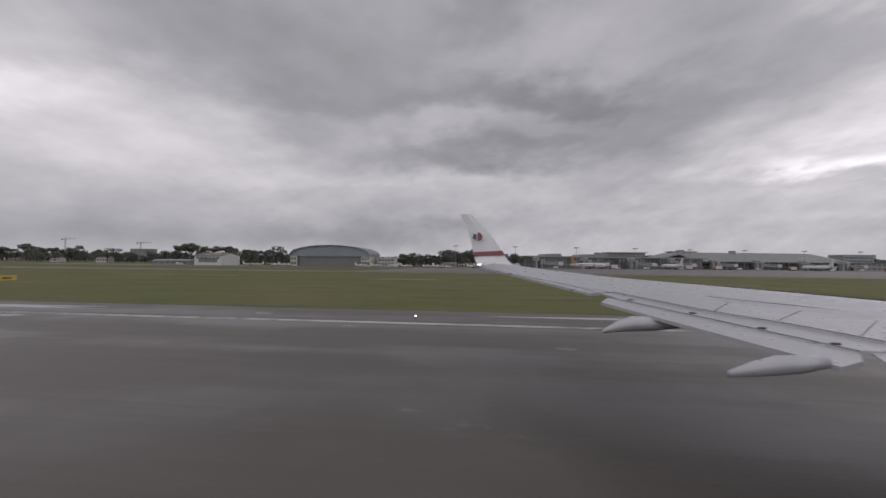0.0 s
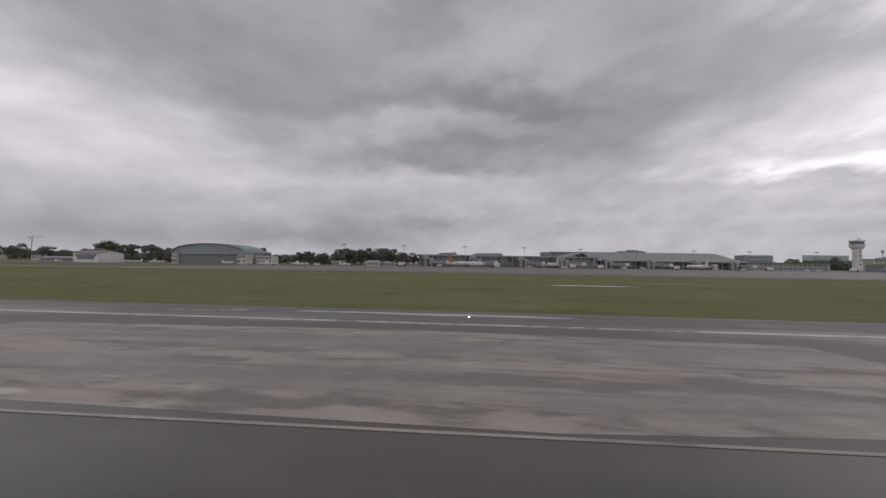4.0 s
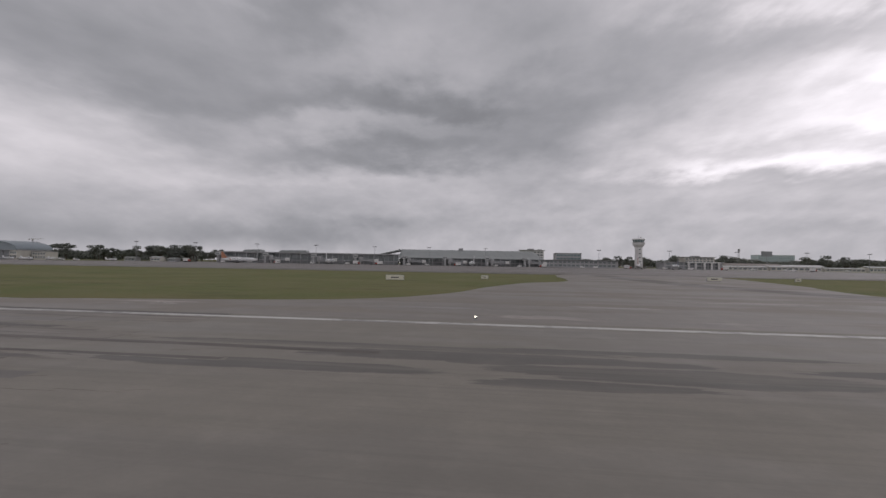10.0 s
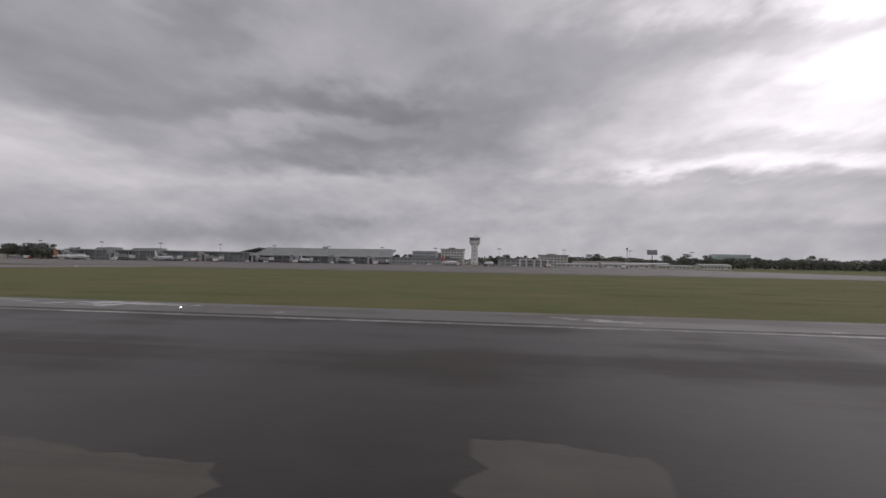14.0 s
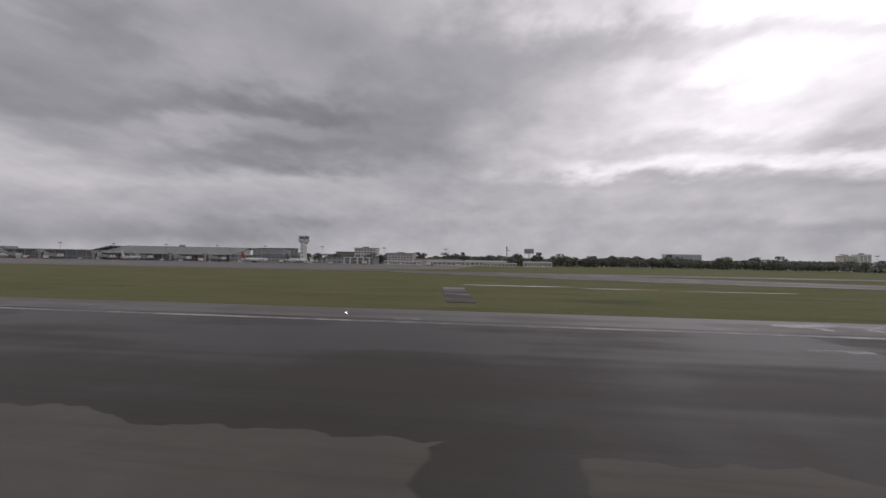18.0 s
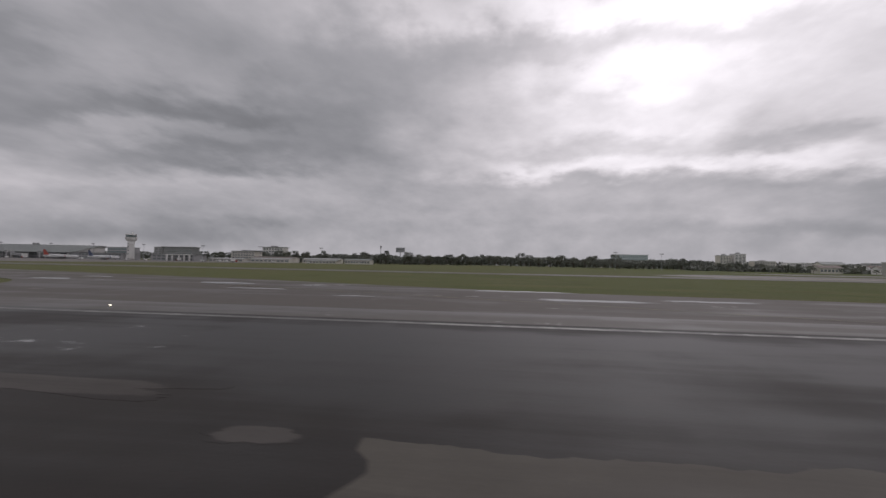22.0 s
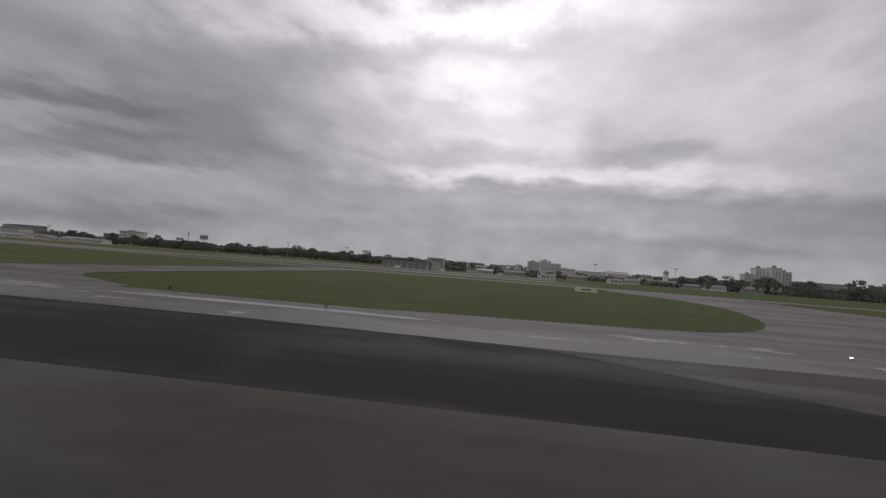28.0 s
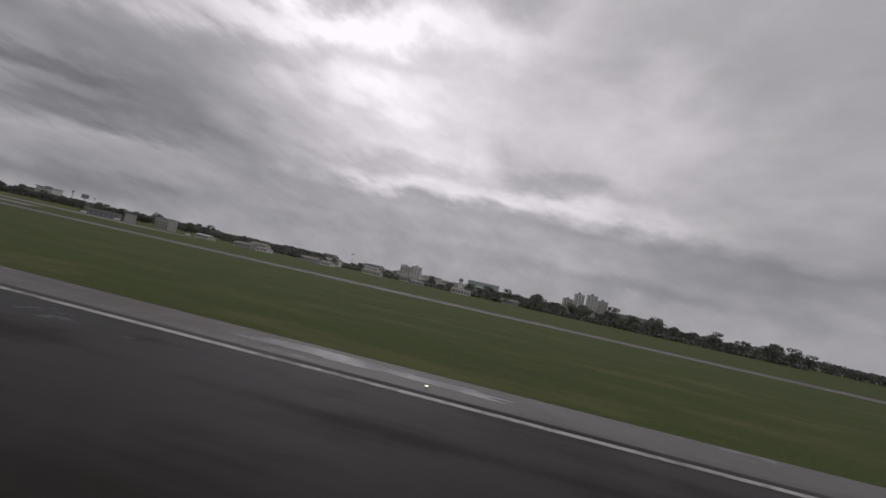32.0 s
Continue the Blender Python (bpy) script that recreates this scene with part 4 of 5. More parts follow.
# ---- runway furniture ----
def edge_light(x, y):
    t = thing("runway_edge_light", x, y, "lit white elevated runway edge light on a short post", "runway light", "runway edge lights", z=0.08)
    part("base_plate", lathe([(0, 0.15), (0.03, 0.15), (0.05, 0.09)], 10), M_DARKGREY, t)
    part("post", lathe([(0.05, 0.03), (0.12, 0.03)], 8), M_YELLOW, t)
    part("housing", lathe([(0.12, 0.05), (0.14, 0.07), (0.17, 0.07)], 10), M_DARKGREY, t)
    part("lens", lathe([(0.17, 0.045), (0.20, 0.052), (0.23, 0.036), (0.245, 0.01)], 10), M_EDGE_LAMP, t, "glowing lens", True)
    return t


first_light = edge_light(-64.85, 26.0)
for k in range(0, 38):
    copy_thing(first_light, Matrix.Translation(at(-4.85 + 60 * k, 26.0, 0.08)))


def sign(x, y, w, h, face, text, turn=0, panels=1):
    t = thing("taxiway_sign", x, y, text, "sign", "taxiway signs", turn)
    part("cabinet", box(-w / 2, w / 2, -0.12, 0.12, 0.25, 0.25 + h, 0.02), M_STEEL, t)
    part("face", box(-w / 2 + 0.04, w / 2 - 0.04, -0.135, -0.115, 0.29, 0.21 + h), face, t)
    for i in range(panels):
        cx = -w / 2 + w * (i + 0.5) / panels
        part("lettering_bar", box(cx - w / panels * 0.22, cx + w / panels * 0.22, -0.145, -0.13, 0.25 + h * 0.38, 0.25 + h * 0.62), M_BLACK, t)
    for sx in (-w * 0.36, w * 0.36):
        part("leg", bar((sx, 0, -0.02), (sx, 0, 0.26), 0.04), M_STEEL, t)


for args in ((-73, 56, 2.2, 0.8, M_SIGN, "yellow airfield direction sign standing in the grass", 60), (238, 66, 2.6, 1.0, M_SIGN, "yellow airfield direction sign facing along the runway", -90),
             (338, 77, 3.4, 0.9, M_SIGN_PALE, "pale airfield sign beside the exit taxiway"), (407, 107, 3.4, 0.9, M_SIGN_PALE, "pale airfield sign beside the exit taxiway"),
             (354, 92, 1.5, 0.7, M_SIGN_PALE, "pale airfield sign beside the exit taxiway"),
             (430, 115, 1.4, 0.8, M_SIGN_PALE, "pale airfield sign by the parallel taxiway"), 
             (1392, 53, 2.4, 1.0, M_SIGN_PALE, "pale airfield sign standing in the grass"), (1497, 104, 5.2, 1.2, M_SIGN_PALE, "wide pale airfield sign in the grass"),
             (899, 56, 1.9, 0.6, M_SIGN_ORANGE, "low orange airfield sign standing in the grass"), (1302, 67.6, 2.2, 0.9, M_SIGN, "yellow airfield direction sign facing along the runway", -90), (1582, 100, 3.6, 0.9, M_SIGN_PALE, "pale airfield sign beside the exit taxiway"), (1684, 43, 1.6, 0.7, M_SIGN_PALE, "pale airfield sign in the grass")):
    sign(*args)


def marker_post(x, y, colour, text, h=1.25):
    t = thing("marker_post", x, y, text, "marker", "marker posts")
    part("post", box(-h * 0.2, h * 0.2, -0.07, 0.07, 0, h, 0.03), colour, t)
    part("band", box(-h * 0.21, h * 0.21, -0.08, 0.08, h * 0.6, h * 0.75), M_BLACK, t)


sign(231, 41, 1.7, 0.62, M_LINE, "small white board facing along the runway in the grass", 90)
marker_post(1449, 32.7, M_BLACK, "short dark marker post at the runway shoulder", 0.3)
marker_post(1464, 29.3, M_BLACK, "short dark marker post at the runway shoulder", 0.3)


# ---- buildings ----
def windows(parent, x0, x1, z0, z1, y, bays, floors, gap=0.28, glass_mat=None):
    """A grid of separate panes set just proud of a wall that faces the runway."""
    wx, hz = (x1 - x0) / bays, (z1 - z0) / floors
    first = None
    for f in range(floors):
        for b in range(bays):
            cx, cz = x0 + wx * (b + 0.5), z0 + hz * (f + 0.52)
            if first is None:
                first = part("window", box(-wx * (0.5 - gap / 2), wx * (0.5 - gap / 2), -0.06, 0.0, -hz * 0.27, hz * 0.27), glass_mat or M_GLASS, parent, where=(cx, y, cz))
            else:
                again(first, (cx, y, cz))


def block(name, x, y, w, d, h, text, wall=None, roof=None, floors=2, bays=6, category="building", turn=0.0, over=0.4, parapet=0.0, glass_mat=None, gap=0.28, balconies=False, group="", plant=False):
    """A flat-roofed building: walls, roof slab, panes, ledges."""
    wall, roof = wall or M_WHITE, roof or M_ROOF
    t = thing(name, x, y, text, category, group, turn)
    part("wall", box(-w / 2, w / 2, 0, d, 0, h), wall, t)
    part("roof", box(-w / 2 - over, w / 2 + over, -over, d + over, h, h + max(0.35, h * 0.03), 0.08), roof, t)
    if parapet:
        part("parapet", box(-w / 2 - 0.1, w / 2 + 0.1, -0.12, 0.25, h, h + parapet), wall, t)
    windows(t, -w / 2 + w * 0.03, w / 2 - w * 0.03, h * 0.06, h * 0.97, 0.0, bays, floors, gap, glass_mat)
    fh = h * 0.91 / floors
    for f in range(1, floors):
        part("ledge", box(-w / 2 - 0.1, w / 2 + 0.1, -0.9 if balconies else -0.25, 0.0, h * 0.06 + fh * f - 0.2, h * 0.06 + fh * f + (0.75 if balconies else 0.15)), wall if balconies else M_CONC, t)
    if plant:
        part("roof_plant", box(-w * 0.18, w * 0.1, d * 0.3, d * 0.6, h + 0.3, h + max(2.2, h * 0.12), 0.1), M_GREY, t)
    return t


def shed(name, x, y, w, d, h, rise, text, wall=None, roof=None, bays=6, category="building", turn=0.0, group="", fascia=None):
    """A long low building with a pitched sheet roof whose ridge runs along the front."""
    t = thing(name, x, y, text, category, group, turn)
    part("wall", prism([(0, 0), (d, 0), (d, h), (d / 2, h + rise * 0.92), (0, h)], "x", -w / 2, w / 2), wall or M_WHITE, t)
    for s in (0, 1):
        y0, y1 = (-0.7, d / 2) if s == 0 else (d / 2, d + 0.7)
        z0, z1 = (h - 0.1, h + rise) if s == 0 else (h + rise, h - 0.1)
        part("roof", prism([(y0, z0), (y1, z1), (y1, z1 + 0.25), (y0, z0 + 0.25)], "x", -w / 2 - 0.6, w / 2 + 0.6), roof or M_ROOF, t)
    part("fascia", box(-w / 2 - 0.62, w / 2 + 0.62, -0.76, -0.68, h - 0.2, h + 0.3), fascia or M_LINE, t)
    windows(t, -w / 2 + 0.6, w / 2 - 0.6, h * 0.1, h * 0.95, 0.0, bays, 1)
    return t


def hangar():
    t = thing("hangar", -147, 366, "large aircraft hangar with a curved blue-grey roof and a front painted as open shade", "hangar")
    t.scale = (0.86, 1, 1)
    half, eave, rise, deep = 43.0, 10.4, 8.8, 34.0
    arc = [(half * math.cos(math.pi * i / 24), eave + rise * math.sin(math.pi * i / 24) ** 0.9) for i in range(25)]
    inner = [(x * 0.985, z - 0.5) for x, z in arc]
    bm = bmesh.new()
    prism(arc + inner[::-1], "y", -1.5, deep, bm)
    part("roof", bm, M_ROOF_BLUE, t, "curved blue-grey metal roof")
    part("gable", prism([(x * 0.98, z - 0.4) for x, z in arc] + [(-41.5, eave - 0.9), (41.5, eave - 0.9)], "y", 0.0, 0.6), M_ROOF_BLUE, t)
    part("wall", box(-42.5, -41.6, 0, deep, 0, eave), M_GREY, t)
    part("wall", box(41.6, 42.5, 0, deep, 0, eave), M_GREY, t)
    # back wall and leaves carry the open front's shade as dark colour
    part("wall", box(-42.5, 42.5, deep - 1, deep, 0, eave + 2), M_INNER_SHADE, t)
    part("inner_floor", box(-34, 34, 0.5, deep - 1, 0.0, 0.08), M_CONC, t)
    door = part("door_leaf", box(-5.6, 5.6, 0.7, 0.95, 0.1, eave - 1.0), M_INNER_SHADE, t, "sliding door leaf painted as dark interior shade", where=(-28, 0, 0))
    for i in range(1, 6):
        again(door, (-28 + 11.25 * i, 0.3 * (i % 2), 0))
    part("door_rail", box(-36, 36, -0.3, 0.0, eave - 1.4, eave - 0.8), M_STEEL, t)
    for x0, x1, bays in ((-41.5, -34.5, 2), (34.5, 44, 3)):
        wing = part("office_wing", box(x0, x1, -1.2, 12, 0, 9.0), M_CREAM, t, "cream two-storey office wing")
        windows(t, x0 + 0.5, x1 - 0.5, 0.8, 8.6, -1.2, bays, 2)
        part("canopy", box(x0 - 0.3, x1 + 0.3, -2.6, -1.2, 4.4, 4.7), M_WHITE, t)
        part("office_roof", box(x0 - 0.4, x1 + 0.4, -1.8, 12, 9.0, 9.4), M_ROOF_PALE, t)


hangar()
t = shed("office_building", -243, 337, 25, 26, 8.2, 2.6, "white two-storey office with a brown sheet roof", M_WHITE, M_ROOF_BROWN, 1)
windows(t, -11, 11, 4.4, 8.0, 0.0, 6, 1)
block("annex_building", -98, 376, 16, 12, 8.2, "cream two-storey flat-roofed office beside the hangar", M_CREAM, M_ROOF, 2, 5)
shed("storage_shed", -290, 352, 36, 12, 3.6, 1.2, "low dark grey open-sided store shed", M_DARKGREY, M_ROOF, 6)
block("construction_site", -1290, 1120, 330, 60, 24, "long unfinished concrete building under construction", M_CONC, M_CONC, 4, 34, gap=0.35)
block("construction_site", -1035, 1130, 52, 40, 37, "dark unfinished concrete block under construction", M_DARKGREY, M_CONC, 6, 8, gap=0.3)
for x, y, w, h, text in ((-742, 640, 17, 8, "small white house among trees"), (-612, 600, 20, 10, "white two-storey house among trees"), (-680, 660, 16, 6, "small pale house among trees"), (-900, 700, 22, 6, "low pale house among trees")):
    shed("house", x, y, w, 12, h * 0.7, h * 0.3, text, M_WHITE if h > 7 else M_GREY, M_ROOF_BROWN, 4, "house", group="houses among trees")
for x, y, w, h, wall, text in ((-46, 428, 13, 4.6, M_GREY, "low grey airfield hut"), (-6, 418, 12, 5.2, M_CREAM, "small cream hut on the apron"), (8, 424, 9, 4.2, M_GREY, "low grey airfield hut")):
    shed("airfield_hut", x, y, w, 8, h * 0.75, h * 0.25, text, wall, M_ROOF_PALE if wall is M_CREAM else M_ROOF, 3, group="airfield huts")


def crane(x, y, h, jib, turn):
    t = thing("tower_crane", x, y, "slender tower crane above the construction site", "crane", "tower cranes", turn)
    for sx in (-1, 1):
        for sy in (-1, 1):
            part("mast_post", bar((sx, sy, 0), (sx, sy, h), 0.28, 4), M_STEEL, t)
    k = int(h / 8)
    for i in range(k):
        part("mast_brace", bar((-1, -1, h * i / k), (1, -1, h * (i + 1) / k), 0.2, 4), M_STEEL, t)
    part("cab", box(-1.6, 1.6, -1.6, 1.6, h - 3, h + 0.6, 0.2), M_WHITE, t)
    part("apex", bar((0, 0, h), (0, 0, h + 8), 0.5, 4, 0.2), M_STEEL, t)
    part("jib", bar((0, 0, h + 1), (jib, 0, h + 2), 0.8, 4, 0.45), M_YELLOW, t)
    part("counter_jib", bar((0, 0, h + 1), (-jib * 0.35, 0, h + 1), 0.8, 4, 0.6), M_YELLOW, t)
    part("counterweight", box(-jib * 0.36, -jib * 0.27, -1, 1, h - 2.5, h + 0.6, 0.1), M_CONC, t)
    part("tie_bar", bar((0, 0, h + 8), (jib * 0.7, 0, h + 2), 0.14, 4), M_STEEL, t)


crane(-1299, 1150, 66, 34, 10)
crane(-1017, 1118, 54, 30, 15)

# passenger terminal: a long pier and a tall hall with a sweeping roof
TURN = 15.0


def terminal_pier():
    t = thing("terminal_pier", 35, 470, "long grey terminal pier with dark glazing and a flat overhanging roof", "terminal", turn=TURN)
    L, h = 208.0, 12.6
    part("wall", box(0, L, 0, 34, 0, h - 0.6), M_DARKGREY, t)
    part("roof", box(-5, L + 2, -5, 40, h - 0.6, h + 0.5, 0.15), M_ROOF, t, "flat grey metal roof")
    part("fascia", box(-5.1, L + 2, -5.15, -4.98, h - 0.7, h + 0.6), M_GREY, t)
    pane = part("glass_panel", box(-2.75, 2.75, -0.12, 0, 4.6, 11.2), M_GLASS, t, where=(3.4, 0, 0))
    for i in range(1, 34):
        again(pane, (3.4 + 6.1 * i, 0, 0))
    # ground-floor bays are flat panels in the painted interior-shade colour
    low = part("ground_floor_bay", box(-2.4, 2.4, -0.1, 0, 0.2, 3.6), M_INNER_SHADE, t, where=(3.4, 0, 0))
    for i in range(1, 34):
        again(low, (3.4 + 6.1 * i, 0, 0))
    part("floor_band", box(-0.3, L, -0.5, -0.02, 3.7, 4.5), M_GREY, t)
    post = part("column", bar((0, -4, 0), (0, -4, h - 0.6), 0.4, 8), M_GREY, t, where=(4, 0, 0))
    for i in range(1, 17):
        again(post, (4 + 12.4 * i, 0, 0))
    for x, w in ((20, 22), (62, 34)):
        part("raised_roof", prism([(x, h + 0.4), (x + w, h + 0.4), (x + w - 2, h + 3.6), (x + 3, h + 3.0)], "y", 8, 30), M_ROOF, t, "raised grey roof lantern")
    part("end_screen", box(-1.2, -0.1, 2, 30, 0, h - 1), M_GREY, t)


def terminal_hall():
    t = thing("terminal_hall", 236, 535, "large terminal hall with a high sloping grey-green roof over dark glass", "terminal", turn=TURN * 0.6)
    L = 178.0
    prof = [(-9, 9.6), (10, 12.4), (30, 16.8), (48, 20.6), (58, 21.6), (75, 20), (75, 18.8), (58, 20.4), (48, 19.4), (30, 15.6), (10, 11.2), (-9, 8.9)]
    part("roof", prism(prof, "x", -2, L + 5), M_ROOF, t, "high sloping grey-green metal roof")
    rib = part("roof_rib", prism([(u, v + 0.02) for u, v in prof[:6]] + [(u, v + 0.28) for u, v in prof[:6][::-1]], "x", -0.2, 0.2), M_ROOF, t, where=(0, 0, 0))
    for i in range(1, 24):
        again(rib, (i * 7.7, 0, 0))
    part("wall", box(0, L, 0, 70, 0, 9.0), M_DARKGREY, t)
    part("end_gable", prism([(0, 0), (70, 0), (70, 19), (58, 20.2), (48, 19.2), (30, 15.4), (10, 11.0), (0, 9.6)], "x", L - 0.5, L + 0.4), M_WHITE, t, "pale end gable")
    part("end_gable", prism([(0, 0), (70, 0), (70, 19), (58, 20.2), (48, 19.2), (30, 15.4), (10, 11.0), (0, 9.6)], "x", 0.0, 0.9), M_GREY, t)
    pane = part("glass_panel", box(-2.6, 2.6, -0.14, 0, 4.6, 8.9), M_GLASS, t, where=(3.4, 0, 0))
    # lower bays again take interior shade as their panel colour
    low = part("ground_floor_bay", box(-2.4, 2.4, -0.1, 0, 0.2, 3.6), M_INNER_SHADE, t, where=(3.4, 0, 0))
    for i in range(1, 29):
        again(pane, (3.4 + 6.1 * i, 0, 0))
        again(low, (3.4 + 6.1 * i, 0, 0))
    part("floor_band", box(0, L, -0.6, -0.02, 3.7, 4.5), M_GREY, t)
    part("ramp_roof", prism([(-34, 12.9), (-2, 20.6), (-2, 19.0), (-34, 12.2)], "y", 22, 74), M_ROOF, t, "sloping link roof")
    post = part("column", bar((0, -8, 0), (0, -8, 9.0), 0.45, 8), M_GREY, t, where=(4, 0, 0))
    for i in range(1, 15):
        again(post, (4 + 12.3 * i, 0, 0))
    part("roof_cabin", box(78, 84, 52, 58, 21, 24.2, 0.2), M_GREY, t)


terminal_pier()
terminal_hall()


def jet_bridge(x, y, reach):
    t = thing("jet_bridge", x, y, "grey passenger boarding bridge with a white-headed stair tower", "jet bridge", "boarding bridges")
    part("rotunda", lathe([(3.2, 2.6), (8.6, 2.6), (9.2, 2.2)], 12, (0, 0)), M_GREY, t)
    part("pier_column", lathe([(0, 1.1), (3.2, 1.1)], 10, (0, 0)), M_CONC, t)
    part("stair_tower", box(-7.3, -4.7, -2.4, 2.4, 0, 8.2, 0.2), M_GREY, t, "grey stair tower")
    part("tower_head", box(-8.8, -3.2, -3, 3, 8.0, 11.4, 0.2), M_ROOF_PALE, t, "white tower head")
    part("tower_window", box(-8.2, -3.8, -3.08, -3.0, 9.0, 10.2), M_GLASS, t)
    part("link", box(-2, 2, 2, 26, 4.6, 7.4, 0.15), M_GREY, t)
    part("tunnel", prism([(1.5, 4.2), (reach, 3.4), (reach, 6.2), (1.5, 7.2)], "y", -3.0, 0.2), M_GREY, t, "grey corrugated tunnel")
    part("tunnel_window", prism([(3, 5.6), (reach - 1, 4.9), (reach - 1, 5.5), (3, 6.3)], "y", -3.08, -3.0), M_GLASS, t)
    part("cab", box(reach - 0.5, reach + 4, -4.2, 1.2, 3.0, 6.6, 0.3), M_WHITE, t)
    for sx in (-1.2, 1.2):
        part("lift_leg", bar((reach * 0.75 + sx, -1.4, 0.5), (reach * 0.75 + sx, -1.4, 4.0), 0.3, 8), M_STEEL, t)
        part("wheel", lathe([(-2.0, 0.55), (-0.9, 0.55)], 10, (reach * 0.75 + sx, 0.55), "y"), M_RUBBER, t)
    return t


jb = jet_bridge(48, 455, 17)
for x, y, a in ((98, 468, 14), (150, 482, 14), (196, 496, 12), (250, 520, 9), (300, 527, 9), (352, 534, 9), (398, 541, 9)):
    copy_thing(jb, Matrix.Translation(at(x, y)) @ Matrix.Rotation(radians(a), 4, "Z"))

# operations block by the tower
block("operations_building", 462, 556, 92, 30, 9.4, "long low grey operations building with dark glazing", M_GREY, M_ROOF, 2, 16, glass_mat=M_GLASS, over=2.2)
block("office_block", 455, 600, 34, 24, 19, "grey glass-fronted office block behind the apron", M_GREY, M_ROOF, 4, 7, glass_mat=M_GLASS_TEAL, gap=0.12)
t = block("fire_hall", 592, 548, 66, 26, 9.0, "low terminal wing with a white columned portal", M_GREY, M_ROOF_PALE, 2, 9, over=2.0)
for x in (-6, 2, 12, 20, 28):
    part("portal_column", box(x - 0.9, x + 0.9, -3.4, -1.6, 0, 9.0, 0.1), M_WHITE, t)
part("portal_beam", box(-8, 30, -3.6, -1.4, 8.2, 9.2, 0.1), M_WHITE, t)
block("office_block", 640, 640, 40, 22, 17, "pale four-storey office with a flat overhanging roof", M_CREAM, M_ROOF, 4, 8, over=2.0, plant=True)
for x, y, w, h, roof, text in ((660, 566, 52, 5.5, M_ROOF_PALE, "long low cargo shed with a pale roof"), (722, 574, 58, 6.5, M_ROOF_PALE, "long low cargo shed with a white fascia"), (790, 592, 46, 5, M_ROOF, "low cargo shed with a grey roof"),
                               (700, 622, 70, 9, M_ROOF_BROWN, "broad warehouse with a brown roof"), (842, 600, 38, 7.5, M_ROOF, "open cargo shed with a grey roof"), (770, 640, 60, 8, M_ROOF_PALE, "broad warehouse with a pale roof")):
    shed("cargo_shed", x, y, w, 18, h * 0.75, h * 0.25, text, M_CREAM, roof, 9, group="cargo sheds")


def control_tower():
    t = thing("control_tower", 529, 546, "white concrete air traffic control tower with a flared glazed cab", "control tower")
    part("shaft", lathe([(0, 5.0), (4, 4.6), (22, 4.1), (26, 4.5)], 16), M_WHITE, t, smooth=True)
    part("flare", lathe([(26, 4.5), (28.5, 6.4), (30.4, 7.0), (31.6, 7.0)], 16), M_WHITE, t)
    part("gallery", lathe([(31.6, 7.3), (32.2, 7.3)], 16), M_CONC, t)
    part("cab_glass", lathe([(32.2, 5.7), (35.2, 6.7)], 12), M_GLASS_TEAL, t, "tinted outward-leaning cab glazing")
    for i in range(12):
        a = 2 * math.pi * i / 12
        part("mullion", bar((5.75 * math.cos(a), 5.75 * math.sin(a), 32.2), (6.75 * math.cos(a), 6.75 * math.sin(a), 35.2), 0.16, 4), M_WHITE, t)
    part("roof", lathe([(35.2, 7.3), (36.0, 7.4), (36.8, 6.0), (37.0, 1.0)], 16), M_WHITE, t)
    part("mast", bar((0, 0, 37), (0, 0, 42), 0.14, 5), M_STEEL, t)
    part("dish", lathe([(37, 0.9), (38.6, 0.9), (39.2, 0.3)], 8, (2.5, 0)), M_WHITE, t)
    for z in (8, 13, 18, 23):
        part("slit_window", box(-0.8, 0.8, -5.0, -4.2, z, z + 1.3), M_GLASS, t)


control_tower()


def flood_mast(x, y):
    t = thing("flood_mast", x, y, "tall apron floodlight mast with a lamp frame on top", "floodlight mast", "apron floodlights")
    part("pole", bar((0, 0, 0), (0, 0, 21.5), 0.30, 8, 0.14), M_STEEL, t)
    part("lamp_frame", box(-2.6, 2.6, -0.2, 0.2, 21.2, 21.6, 0.05), M_STEEL, t)
    for i in range(4):
        part("flood_lamp", box(-2.5 + i * 1.3, -1.6 + i * 1.3, -0.7, -0.2, 21.4, 22.2, 0.06), M_GREY, t)
    return t


fm = flood_mast(-40, 430)
for x, y in ((20, 445), (84, 462), (148, 478), (212, 500), (276, 515), (344, 526), (410, 538), (480, 536), (560, 534), (640, 545), (720, 552), (800, 570), (1190, 560), (1260, 600), (1680, 520), (1600, 560)):
    copy_thing(fm, Matrix.Translation(at(x, y)))

# far town buildings
block("hotel", 276, 950, 76, 26, 31, "dark glass hotel block with a broad roof slab", M_DARKGREY, M_ROOF_PALE, 7, 9, glass_mat=M_GLASS, gap=0.15, over=4)
block("hotel_wing", 226, 948, 22, 26, 30, "grey concrete stair block beside the hotel", M_GREY, M_ROOF, 7, 2)
block("town_building", 446, 1085, 58, 30, 38, "white framed office block with recessed windows", M_WHITE, M_ROOF, 5, 7, over=3, plant=True)
block("town_building", 392, 1085, 50, 30, 28, "brown terraced office block among trees", M_ROOF_BROWN, M_ROOF, 4, 8, over=2)
block("town_building", 350, 1120, 40, 20, 22, "grey flat-roofed town building", M_GREY, M_ROOF, 3, 6)
t = block("curtain_wall_building", 1727, 2290, 168, 60, 66, "wide teal glass building with distance haze in its pale colour", M_TEAL_HAZED, M_ROOF_PALE, 7, 16, glass_mat=M_GLASS_TEAL, gap=0.5)
block("apartment_tower", 1566, 1055, 26, 22, 34, "grey apartment tower with stacked balconies", M_CREAM, M_ROOF, 9, 4, balconies=True, plant=True)
